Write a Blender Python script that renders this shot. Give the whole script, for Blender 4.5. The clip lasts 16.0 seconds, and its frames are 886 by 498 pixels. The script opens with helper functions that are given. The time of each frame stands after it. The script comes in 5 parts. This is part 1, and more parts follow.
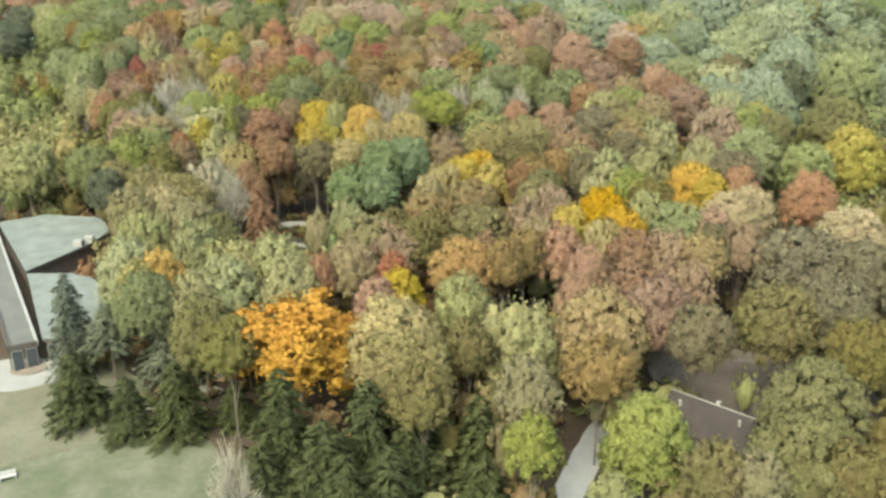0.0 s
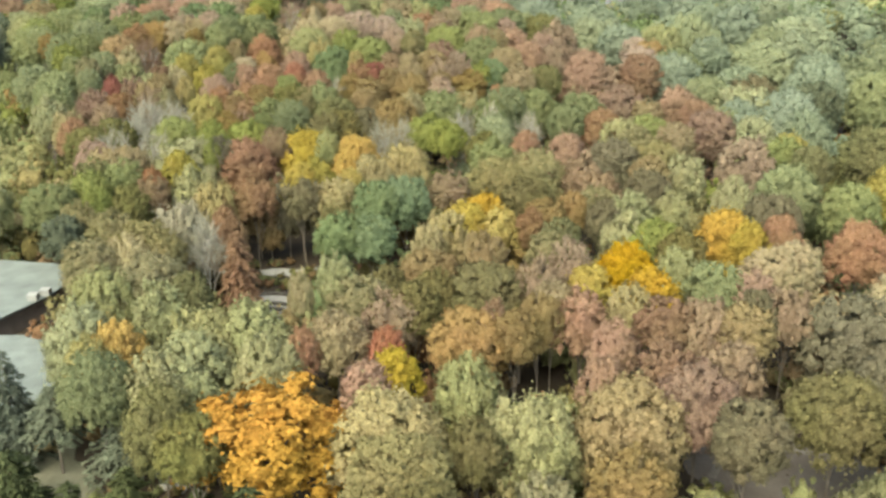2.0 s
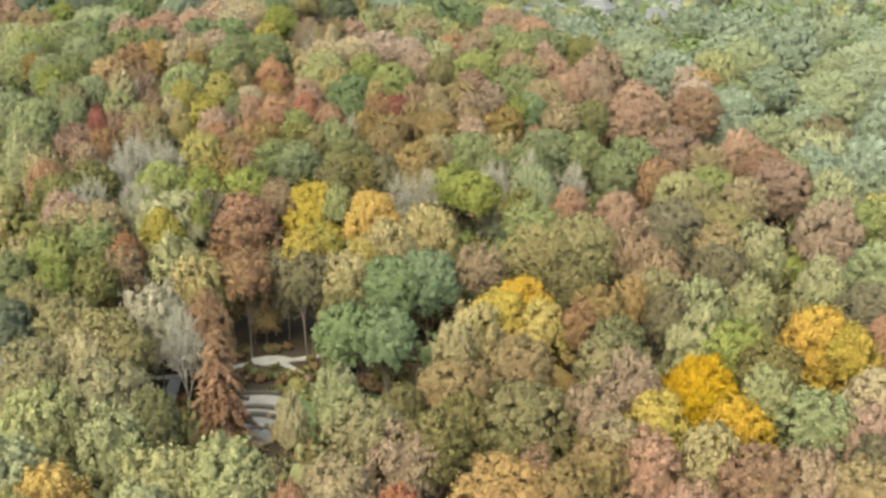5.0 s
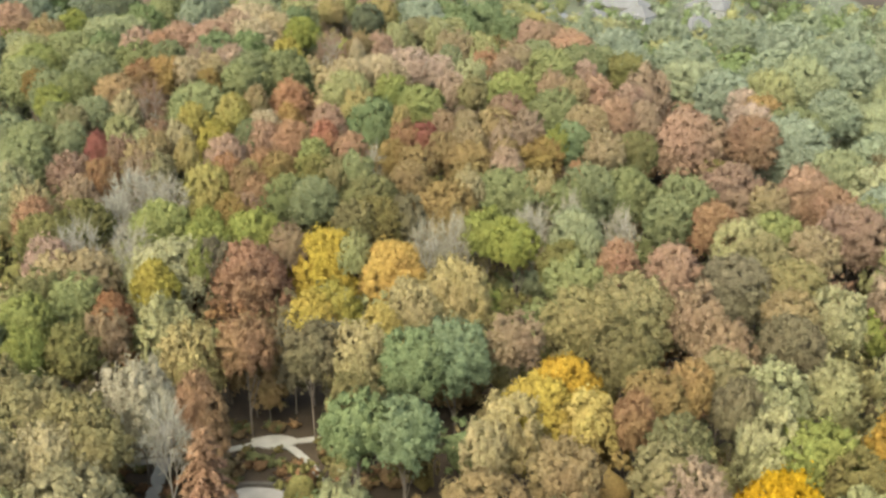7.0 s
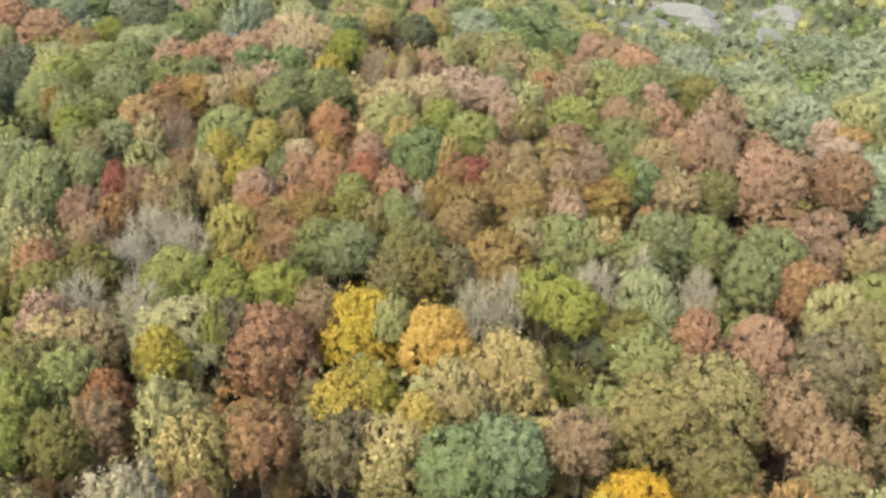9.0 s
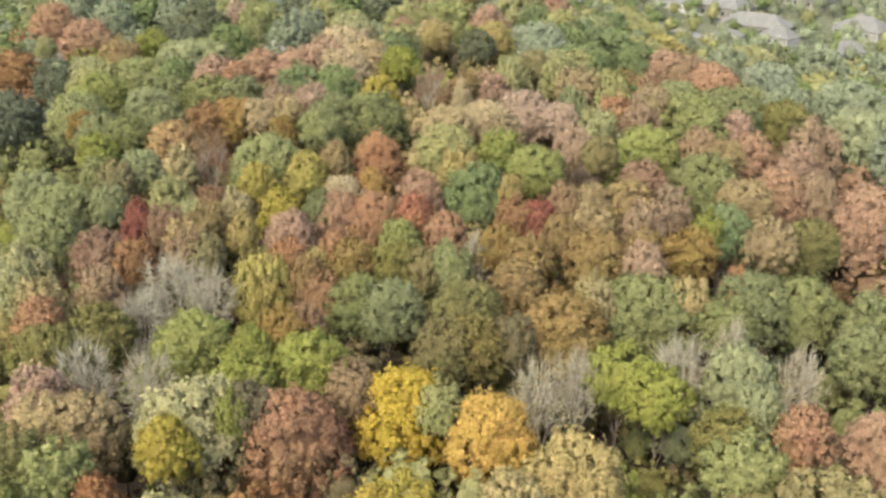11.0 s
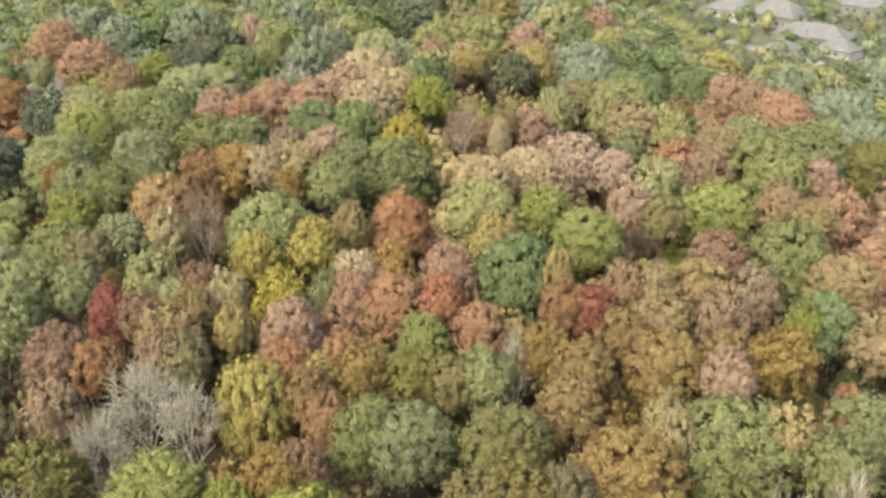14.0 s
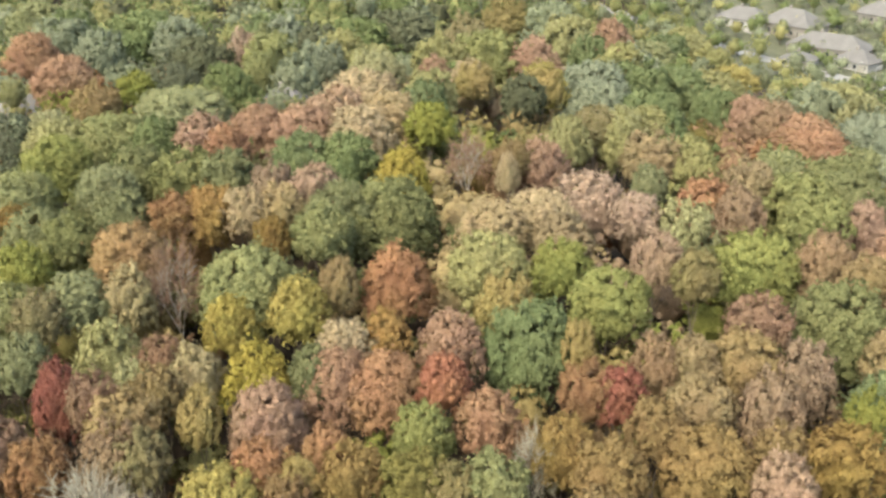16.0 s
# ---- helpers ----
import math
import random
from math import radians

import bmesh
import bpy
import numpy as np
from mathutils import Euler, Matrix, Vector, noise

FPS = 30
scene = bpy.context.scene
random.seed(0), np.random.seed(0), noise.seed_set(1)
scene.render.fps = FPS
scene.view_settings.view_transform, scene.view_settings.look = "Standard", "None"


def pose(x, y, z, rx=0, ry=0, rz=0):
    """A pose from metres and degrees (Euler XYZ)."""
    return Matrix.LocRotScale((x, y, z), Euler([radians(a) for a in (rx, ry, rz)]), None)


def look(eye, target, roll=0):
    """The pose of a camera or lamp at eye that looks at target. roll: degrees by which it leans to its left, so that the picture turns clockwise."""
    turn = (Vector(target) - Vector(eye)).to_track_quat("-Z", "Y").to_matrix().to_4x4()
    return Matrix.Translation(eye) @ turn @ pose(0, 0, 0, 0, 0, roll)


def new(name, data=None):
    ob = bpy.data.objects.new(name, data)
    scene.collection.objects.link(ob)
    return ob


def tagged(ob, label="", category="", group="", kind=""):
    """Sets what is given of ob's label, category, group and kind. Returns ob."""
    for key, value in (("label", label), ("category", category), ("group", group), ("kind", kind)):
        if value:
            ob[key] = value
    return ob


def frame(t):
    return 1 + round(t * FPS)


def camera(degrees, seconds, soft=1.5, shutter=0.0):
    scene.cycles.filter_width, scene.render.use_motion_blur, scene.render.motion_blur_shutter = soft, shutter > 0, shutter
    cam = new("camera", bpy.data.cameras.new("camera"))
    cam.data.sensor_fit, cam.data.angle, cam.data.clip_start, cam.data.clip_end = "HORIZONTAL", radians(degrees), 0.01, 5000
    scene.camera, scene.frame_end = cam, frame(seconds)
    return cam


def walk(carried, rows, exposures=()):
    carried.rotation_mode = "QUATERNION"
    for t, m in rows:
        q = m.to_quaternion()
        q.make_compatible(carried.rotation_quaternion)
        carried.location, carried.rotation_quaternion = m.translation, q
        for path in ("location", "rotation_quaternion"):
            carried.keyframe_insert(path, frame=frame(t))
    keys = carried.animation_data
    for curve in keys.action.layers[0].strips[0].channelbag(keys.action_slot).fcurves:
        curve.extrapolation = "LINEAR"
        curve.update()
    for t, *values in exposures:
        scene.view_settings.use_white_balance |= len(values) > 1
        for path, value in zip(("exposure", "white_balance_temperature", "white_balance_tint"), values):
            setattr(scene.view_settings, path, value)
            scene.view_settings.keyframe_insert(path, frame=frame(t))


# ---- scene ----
cam = camera(45.06, 16.0, soft=2.8)
# seconds, eye, then tilt, roll and heading in degrees
PATH = [
    (0.0, 3.25, -4.17, 60.16, -22.27, -1.19, 1.56),
    (0.5, 3.09, 0.44, 60.29, -22.31, -1.07, 1.56),
    (1.0, 2.94, 5.03, 60.41, -22.36, -1.04, 1.55),
    (1.5, 2.77, 9.58, 60.51, -22.41, -0.95, 1.53),
    (2.0, 2.59, 14.06, 60.58, -22.44, -0.80, 1.53),
    (2.5, 2.38, 18.46, 60.61, -22.48, -0.76, 1.60),
    (3.0, 2.16, 22.81, 60.60, -22.49, -0.61, 1.69),
    (3.5, 1.93, 27.13, 60.58, -22.48, -0.41, 1.91),
    (4.0, 1.69, 31.43, 60.55, -22.48, -0.25, 2.25),
    (6.5, 0.42, 52.75, 60.73, -22.59, 0.17, 3.91),
    (7.0, 0.06, 57.06, 60.75, -22.62, 0.26, 4.49),
    (7.5, -0.31, 61.38, 60.76, -22.65, 0.37, 5.24),
    (8.0, -0.73, 65.70, 60.75, -22.68, 0.43, 5.91),
    (8.5, -1.17, 70.01, 60.71, -22.70, 0.48, 6.57),
    (9.0, -1.64, 74.29, 60.65, -22.69, 0.47, 7.33),
    (11.5, -4.87, 95.44, 60.25, -22.68, 0.19, 11.40),
    (12.0, -5.58, 99.47, 60.26, -22.70, 0.15, 12.08),
    (12.5, -6.32, 103.45, 60.28, -22.73, 0.07, 12.37),
    (13.0, -7.08, 107.40, 60.29, -22.76, -0.02, 12.49),
    (13.5, -7.89, 111.31, 60.31, -22.78, -0.10, 12.52),
    (14.0, -8.74, 115.22, 60.34, -22.80, -0.19, 12.54),
    (14.5, -9.63, 119.11, 60.35, -22.82, -0.21, 12.56),
    (15.0, -10.56, 123.01, 60.36, -22.82, -0.14, 12.56),
    (15.5, -11.50, 126.91, 60.36, -22.82, -0.05, 12.54),
    (16.0, -12.46, 130.79, 60.35, -22.82, -0.01, 12.52),
]
walk(cam, [(t, pose(x, y, z, 90 + tilt, 0, head) @ pose(0, 0, 0, 0, 0, roll)) for t, x, y, z, tilt, roll, head in PATH],
     exposures=((0.0, 2.07, 6700, 0 - 8), (9.0, 2.07, 6700 + 300, 0), (16.0, 2.07, 6700 + 500, 0 + 2)))

# ---- daylight: a bright overcast noon, the sun behind thin cloud ----
SUN_UP, SUN_ROUND = radians(52), radians(205)
world = bpy.data.worlds.new("overcast_sky")
world.use_nodes = True
scene.world = world
sky = world.node_tree.nodes.new("ShaderNodeTexSky")
sky.sky_type, sky.sun_disc, sky.sun_elevation, sky.sun_rotation = "NISHITA", False, SUN_UP, SUN_ROUND
sky.dust_density, sky.air_density, sky.ozone_density = 4.0, 1.0, 1.0
world.node_tree.links.new(sky.outputs[0], world.node_tree.nodes["Background"].inputs[0])
world.node_tree.nodes["Background"].inputs[1].default_value = 0.14
sun = new("sun", bpy.data.lights.new("sun", "SUN"))
sun.data.energy, sun.data.angle, sun.data.color = 1.2, radians(50), (1.0, 0.95, 0.86)
way = Vector((math.sin(SUN_ROUND) * math.cos(SUN_UP), math.cos(SUN_ROUND) * math.cos(SUN_UP), math.sin(SUN_UP)))
sun.matrix_world = look(way * 300, (0, 0, 0))


# ---- materials ----
def nodes_of(name, rough=0.8, spec=0.2, metal=0.0):
    m = bpy.data.materials.new(name)
    m.use_nodes = True
    b = m.node_tree.nodes["Principled BSDF"]
    b.inputs["Roughness"].default_value, b.inputs["Metallic"].default_value = rough, metal
    b.inputs["Specular IOR Level"].default_value = spec
    return m, m.node_tree, b


def put(tree, kind, **values):
    n = tree.nodes.new(kind)
    for key, value in values.items():
        n.inputs[key.replace("_", " ")].default_value = value
    return n


def mixed(tree, fac, a, b, how="MIX"):
    n = tree.nodes.new("ShaderNodeMix")
    n.data_type, n.blend_type = "RGBA", how
    for socket, value in ((n.inputs[0], fac), (n.inputs[6], a), (n.inputs[7], b)):
        if isinstance(value, (int, float)):
            socket.default_value = value
        elif isinstance(value, tuple):
            socket.default_value = (*value, 1)
        else:
            tree.links.new(value, socket)
    return n.outputs[2]


def spread(tree, value, low, high):
    n = tree.nodes.new("ShaderNodeMapRange")
    tree.links.new(value, n.inputs[0])
    n.inputs[3].default_value, n.inputs[4].default_value = low, high
    return n.outputs[0]


def grain(tree, scale, detail=4.0, where="Object"):
    place = tree.nodes.new("ShaderNodeTexCoord")
    n = put(tree, "ShaderNodeTexNoise", Scale=scale, Detail=detail)
    tree.links.new(place.outputs[where], n.inputs["Vector"])
    return n.outputs[0]


def bumpy(tree, shader, height, strength=0.4, distance=0.05):
    n = put(tree, "ShaderNodeBump", Strength=strength, Distance=distance)
    tree.links.new(height, n.inputs["Height"])
    tree.links.new(n.outputs[0], shader.inputs["Normal"])


def rough_surface(name, a, b, scale=2.0, fine=18.0, rough=0.85, spec=0.15, bump=0.3, metal=0.0):
    """Two tones in broad patches, a finer grain over them, and relief."""
    m, tree, s = nodes_of(name, rough, spec, metal)
    broad, small = grain(tree, scale), grain(tree, fine, 6.0)
    tone = mixed(tree, spread(tree, broad, -0.4, 1.4), a, b)
    tone = mixed(tree, 0.35, tone, mixed(tree, small, (0.35, 0.35, 0.35), (1.6, 1.6, 1.6)), "MULTIPLY")
    tree.links.new(tone, s.inputs["Base Color"])
    bumpy(tree, s, small, bump)
    return m


def leaf_material(name, clump=0.55, through_leaf=0.29, leaflet=30.0):
    """Leaves in the tree's own colour, each sprig a little different, whole boughs turning sooner than others."""
    m = bpy.data.materials.new(name)
    m.use_nodes = True
    tree = m.node_tree
    tree.nodes.remove(tree.nodes["Principled BSDF"])
    info = tree.nodes.new("ShaderNodeObjectInfo")
    geo = tree.nodes.new("ShaderNodeNewGeometry")
    hue = put(tree, "ShaderNodeHueSaturation")
    tree.links.new(info.outputs["Color"], hue.inputs["Color"])
    bough = grain(tree, clump, 2.0)
    tree.links.new(spread(tree, bough, 0.47, 0.53), hue.inputs["Hue"])
    tree.links.new(spread(tree, info.outputs["Random"], 0.85, 1.1), hue.inputs["Saturation"])
    tree.links.new(spread(tree, geo.outputs["Random Per Island"], 0.86, 1.16), hue.inputs["Value"])
    tone = mixed(tree, spread(tree, info.outputs["Random"], 0.0, 0.12), hue.outputs[0], (0.20, 0.17, 0.10))
    fine = grain(tree, leaflet, 3.0)
    tone = mixed(tree, 1.0, tone, mixed(tree, spread(tree, fine, -0.6, 1.6), (0.62, 0.62, 0.62), (1.38, 1.38, 1.35)), "MULTIPLY")
    a, b = put(tree, "ShaderNodeBsdfDiffuse", Roughness=0.6), tree.nodes.new("ShaderNodeBsdfTranslucent")
    both = put(tree, "ShaderNodeMixShader", Fac=through_leaf)
    for shader in (a, b):
        tree.links.new(tone, shader.inputs[0])
    bumpy(tree, a, fine, 0.6, 0.2)
    tree.links.new(a.outputs[0], both.inputs[1])
    tree.links.new(b.outputs[0], both.inputs[2])
    tree.links.new(both.outputs[0], tree.nodes["Material Output"].inputs[0])
    return m


LEAF = leaf_material("autumn_leaf")
NEEDLE = leaf_material("conifer_needle", 0.9, 0.12)
BARK = rough_surface("bark", (0.10, 0.08, 0.06), (0.19, 0.16, 0.13), 3.0, 25.0)
TWIG = rough_surface("pale_twig", (0.24, 0.21, 0.17), (0.36, 0.33, 0.28), 1.0, 12.0)
LITTER = rough_surface("leaf_litter", (0.030, 0.022, 0.015), (0.062, 0.046, 0.030), 0.35, 2.6, bump=0.8)
GRASS = rough_surface("lawn_grass", (0.054, 0.064, 0.032), (0.118, 0.114, 0.082), 0.30, 1.6)
DRY = rough_surface("dry_grass", (0.080, 0.076, 0.048), (0.130, 0.122, 0.086), 0.25, 2.2)
PAVING = rough_surface("pale_paving", (0.165, 0.160, 0.146), (0.225, 0.217, 0.200), 0.4, 7.0)
GRAVEL = rough_surface("pale_gravel", (0.190, 0.178, 0.156), (0.300, 0.285, 0.252), 0.5, 9.0)
SOIL = rough_surface("bare_soil", (0.100, 0.080, 0.062), (0.165, 0.136, 0.110), 0.25, 3.0)
TRACK = rough_surface("dry_soil", (0.140, 0.116, 0.094), (0.200, 0.170, 0.140), 0.5, 4.0)
ROOF = rough_surface("white_gravel_roof", (0.098, 0.106, 0.095), (0.162, 0.172, 0.154), 0.45, 5.0)
DECK = rough_surface("grey_walkway_roof", (0.082, 0.082, 0.071), (0.112, 0.112, 0.099), 0.4, 6.0)
FASCIA = rough_surface("dark_fascia", (0.045, 0.04, 0.035), (0.08, 0.07, 0.06), 1.0, 8.0)
WALL = rough_surface("brown_board_wall", (0.09, 0.07, 0.055), (0.14, 0.11, 0.09), 0.8, 6.0)
SHINGLE = rough_surface("brown_shingle", (0.030, 0.025, 0.023), (0.052, 0.043, 0.039), 0.6, 7.0)
TRIM = rough_surface("pale_trim", (0.202, 0.196, 0.179), (0.258, 0.252, 0.230), 1.0, 9.0)
STONE = rough_surface("grey_stone", (0.160, 0.148, 0.134), (0.235, 0.222, 0.202), 0.8, 7.0)
GREYROOF = rough_surface("grey_house_roof", (0.093, 0.089, 0.087), (0.136, 0.132, 0.128), 0.3, 3.0)
WHITE = rough_surface("white_siding", (0.264, 0.259, 0.245), (0.326, 0.322, 0.307), 0.4, 4.0)
ASPHALT = rough_surface("pale_concrete_road", (0.199, 0.196, 0.188), (0.254, 0.249, 0.238), 0.2, 4.0)
STEEL = rough_surface("grey_steel", (0.3, 0.3, 0.3), (0.42, 0.42, 0.42), 1.0, 8.0, 0.45, 0.5, metal=0.6)
GLASS, glass_tree, glass_shader = nodes_of("window_glass", 0.08, 0.6)
glass_shader.inputs["Base Color"].default_value = (0.03, 0.035, 0.04, 1)


# ---- building helpers ----
def part(name, bm, material, parent=None, label=""):
    me = bpy.data.meshes.new(name)
    bm.to_mesh(me)
    bm.free()
    me.materials.append(material)
    ob = new(name, me)
    ob.parent = parent
    if label:
        ob["label"] = label
    return ob


def raw_part(name, verts, faces, material, parent=None, smooth=False):
    me = bpy.data.meshes.new(name)
    me.from_pydata(verts, [], faces)
    me.materials.append(material)
    if smooth:
        me.shade_smooth()
    ob = new(name, me)
    ob.parent = parent
    return ob


def thing(name, m, label, category, group="", kind=""):
    ob = new(name)
    ob.matrix_world = m
    return tagged(ob, label, category, group, kind)


def box(bm, x0, y0, z0, x1, y1, z1, bevel=0.0):
    made = bmesh.ops.create_cube(bm, size=1)["verts"]
    for v in made:
        v.co = Vector(((x0, x1)[v.co.x > 0], (y0, y1)[v.co.y > 0], (z0, z1)[v.co.z > 0]))
    if bevel:
        bmesh.ops.bevel(bm, geom=list({e for v in made for e in v.link_edges}), offset=bevel, segments=1, affect="EDGES")
    return bm


def prism(bm, outline, z0, z1):
    """A slab over an outline of (x, y) corners."""
    low, high = [bm.verts.new((x, y, z0)) for x, y in outline], [bm.verts.new((x, y, z1)) for x, y in outline]
    bm.faces.new(high)
    bm.faces.new(low[::-1])
    for i in range(len(outline)):
        j = (i + 1) % len(outline)
        bm.faces.new((low[i], low[j], high[j], high[i]))
    bmesh.ops.recalc_face_normals(bm, faces=bm.faces)
    return bm


def rod(bm, a, b, r0, r1, sides=6):
    """A tapered round bar from a to b."""
    a, b = Vector(a), Vector(b)
    turn = (b - a).to_track_quat("Z", "Y").to_matrix()
    rings = []
    for p, r in ((a, r0), (b, r1)):
        rings.append([bm.verts.new(p + turn @ Vector((r * math.cos(k * math.tau / sides), r * math.sin(k * math.tau / sides), 0))) for k in range(sides)])
    for k in range(sides):
        bm.faces.new((rings[0][k], rings[0][(k + 1) % sides], rings[1][(k + 1) % sides], rings[1][k]))
    bm.faces.new(rings[1])
    return bm


# ---- the lie of the land: low hills, a ridge in the middle, a valley beyond it ----
HILLS = (-0.79, 1.17, 1.66, 1.75, 3.79, -2.96, 4.26, 8.07, -1.36, 4.16, -2.76, -0.14, 1.36, -4.25, 2.21, 1.2, 7.18, 8.94, 0.12, 0.81, 3.22, 0.91, 0.18, -3.36, 0.6, 3.5, 1.8, 1.02, -2.04, 0.87, -0.33, -1.07, -2.57, -5.49, -2.45)
HILL_X, HILL_Y, HILL_WIDE, FAR_Z = (-160, -80, -10, 60, 130), (60, 130, 200, 270, 340, 410, 480), 65.0, -9.0


def ground_z(x, y):
    z = FAR_Z
    for j, hy in enumerate(HILL_Y):
        for i, hx in enumerate(HILL_X):
            z += HILLS[j * len(HILL_X) + i] * math.exp(-((x - hx) ** 2 + (y - hy) ** 2) / (2 * HILL_WIDE ** 2))
    return z


def steps(a, b, fine, far):
    inner = list(np.arange(a, b + 0.1, fine))
    out, d, lo, hi = [], fine, a, b
    while hi < far:
        d *= 1.5
        lo, hi = lo - d, hi + d
        inner = [lo] + inner + [hi]
    return inner


gx, gy = steps(-260, 200, 5, 4500), steps(20, 620, 5, 4500)
raw_part("ground", [(x, y, ground_z(x, y)) for y in gy for x in gx],
         [(j * len(gx) + i, j * len(gx) + i + 1, (j + 1) * len(gx) + i + 1, (j + 1) * len(gx) + i) for j in range(len(gy) - 1) for i in range(len(gx) - 1)],
         LITTER, smooth=True)
tagged(bpy.data.objects["ground"], "brown forest floor covered in fallen leaves", "ground", kind="structure")


def draped(name, rings, material, label, category, lift=0.07):
    """A thin skin on the ground, from rows of (x, y) of one length, with a turned-down rim."""
    n, verts = len(rings[0]), []
    for row in rings:
        verts += [(x, y, ground_z(x, y) + lift) for x, y in row]
    faces = [(j * n + i, j * n + i + 1, (j + 1) * n + i + 1, (j + 1) * n + i) for j in range(len(rings) - 1) for i in range(n - 1)]
    rim = [i for i in range(n)] + [j * n + n - 1 for j in range(1, len(rings))] + [(len(rings) - 1) * n + i for i in range(n - 2, -1, -1)] + [j * n for j in range(len(rings) - 2, 0, -1)]
    base = len(verts)
    verts += [(verts[i][0], verts[i][1], verts[i][2] - lift - 0.1) for i in rim]
    faces += [(rim[k], base + k, base + (k + 1) % len(rim), rim[(k + 1) % len(rim)]) for k in range(len(rim))]
    ob = raw_part(name, verts, faces, material, smooth=False)
    return tagged(ob, label, category, kind="structure")


def lane(name, points, wide, material, label, category, lift=0.07):
    """A path of even width with ragged edges through (x, y) points."""
    pts = [Vector(p) for p in points]
    fine = []
    for a, b in zip(pts, pts[1:]):
        k = max(2, int((b - a).length / 0.8))
        fine += [a.lerp(b, i / k) for i in range(k)]
    fine.append(pts[-1])
    for _ in range(4):
        fine = [fine[0]] + [(a + b * 2 + c) / 4 for a, b, c in zip(fine, fine[1:], fine[2:])] + [fine[-1]]
    rows = []
    for i, p in enumerate(fine):
        d = (fine[min(i + 1, len(fine) - 1)] - fine[max(i - 1, 0)]).normalized()
        side = Vector((d.y, -d.x))
        w = wide * 0.5 * (1 + 0.14 * noise.noise((p.x * 0.6, p.y * 0.6, 3.0)))
        rows.append([tuple(p + side * (w * k / 2)) for k in (-2, -1, 0, 1, 2)])
    return draped(name, rows, material, label, category, lift)


def patch(name, cx, cy, rx, ry, turn, material, label, category, lift=0.05, ragged=0.18):
    """A patch of ground with a wavering rim."""
    rows, c, s = [], math.cos(radians(turn)), math.sin(radians(turn))
    for k in range(49):
        a = k / 48 * math.tau
        w = 1 + ragged * noise.noise((math.cos(a) * 1.7 + cx, math.sin(a) * 1.7 + cy, 0.5)) + ragged * 0.4 * noise.noise((math.cos(a) * 6 + cx, math.sin(a) * 6 + cy, 4.5))
        rows.append([(cx + (c * math.cos(a) * rx - s * math.sin(a) * ry) * w * f, cy + (s * math.cos(a) * rx + c * math.sin(a) * ry) * w * f) for f in (0.02, 0.25, 0.5, 0.75, 1.0)])
    return draped(name, rows, material, label, category, lift)


patch("lawn", -47, 79, 27, 14, 4, GRASS, "mown pale green lawn with worn dry patches", "lawn")
patch("meadow", -48, 93, 16, 11, 4, DRY, "dry sandy grass beside the flat-roofed house", "lawn", 0.09)
patch("clearing", 33, 101, 10, 7.5, -20, SOIL, "bare brown soil clearing among the trees", "ground")
patch("yard", -22.3, 131.0, 3.6, 5.4, 0, STONE, "grey stone amphitheatre floor among trees", "pavement", 0.10, 0.06)
patch("path", -22.9, 143.3, 2.1, 1.15, 8, GRAVEL, "pale gravel junction of forest paths", "path", 0.12)
lane("driveway", [(6, 64), (9.5, 72.5), (12.1, 79.2), (13.4, 82.2), (14.7, 85.4), (16.1, 88.3), (17.2, 90.9), (19.5, 93.5)], 3.1, ASPHALT, "pale concrete driveway between trees", "driveway", 0.10)
lane("path", [(-36.5, 138.4), (-33, 139.2), (-31.3, 139.5), (-28.5, 140.5), (-25.5, 142.3), (-23, 143.4), (-20.9, 143.4), (-19.3, 144.2), (-14, 146.5)], 0.8, GRAVEL, "pale gravel footpath through the woods", "path", 0.09)
lane("path", [(-22.0, 143.2), (-20.3, 141.8), (-18.7, 140.0), (-17.2, 137.4), (-16, 133)], 0.8, GRAVEL, "pale gravel footpath through the woods", "path", 0.085)
lane("path", [(-32.4, 139.3), (-31.9, 134.7), (-30.4, 127.5), (-28, 121), (-24.5, 112), (-24, 104), (-24.5, 98)], 1.35, GRAVEL, "pale gravel footpath through the woods", "path", 0.08)
lane("track", [(25.5, 100), (27.6, 104), (33, 105.6), (38.4, 104.6), (42.5, 101)], 0.8, TRACK, "worn pale wheel track across the bare soil", "track", 0.08)
patch("patio", -48.5, 100.9, 6.4, 3.5, -3, PAVING, "pale concrete patio in front of the walkway", "patio", 0.13, 0.08)
patch("planting_bed", -46.9, 101.8, 2.1, 1.35, 0, SOIL, "oval planting bed of dark soil in the patio", "flower bed", 0.24, 0.06)
patch("path", -24.8, 96.2, 1.5, 0.7, -25, GRAVEL, "pale gravel spot between the firs", "path", 0.12)
patch("lawn", 48, 505, 85, 75, 0, GRASS, "grassy gardens round the far houses", "lawn", 0.06)
lane("road", [(-60, 560), (-10, 505), (19, 482), (36, 469), (48, 455), (66, 432), (110, 400), (180, 370)], 7.0, ASPHALT, "pale concrete street of a housing estate", "road", 0.15)


# ---- flat-roofed house ----
def HOUSING(x, y):
    return 395 < y < 590 and -2 - (y - 400) * 0.12 < x < 95


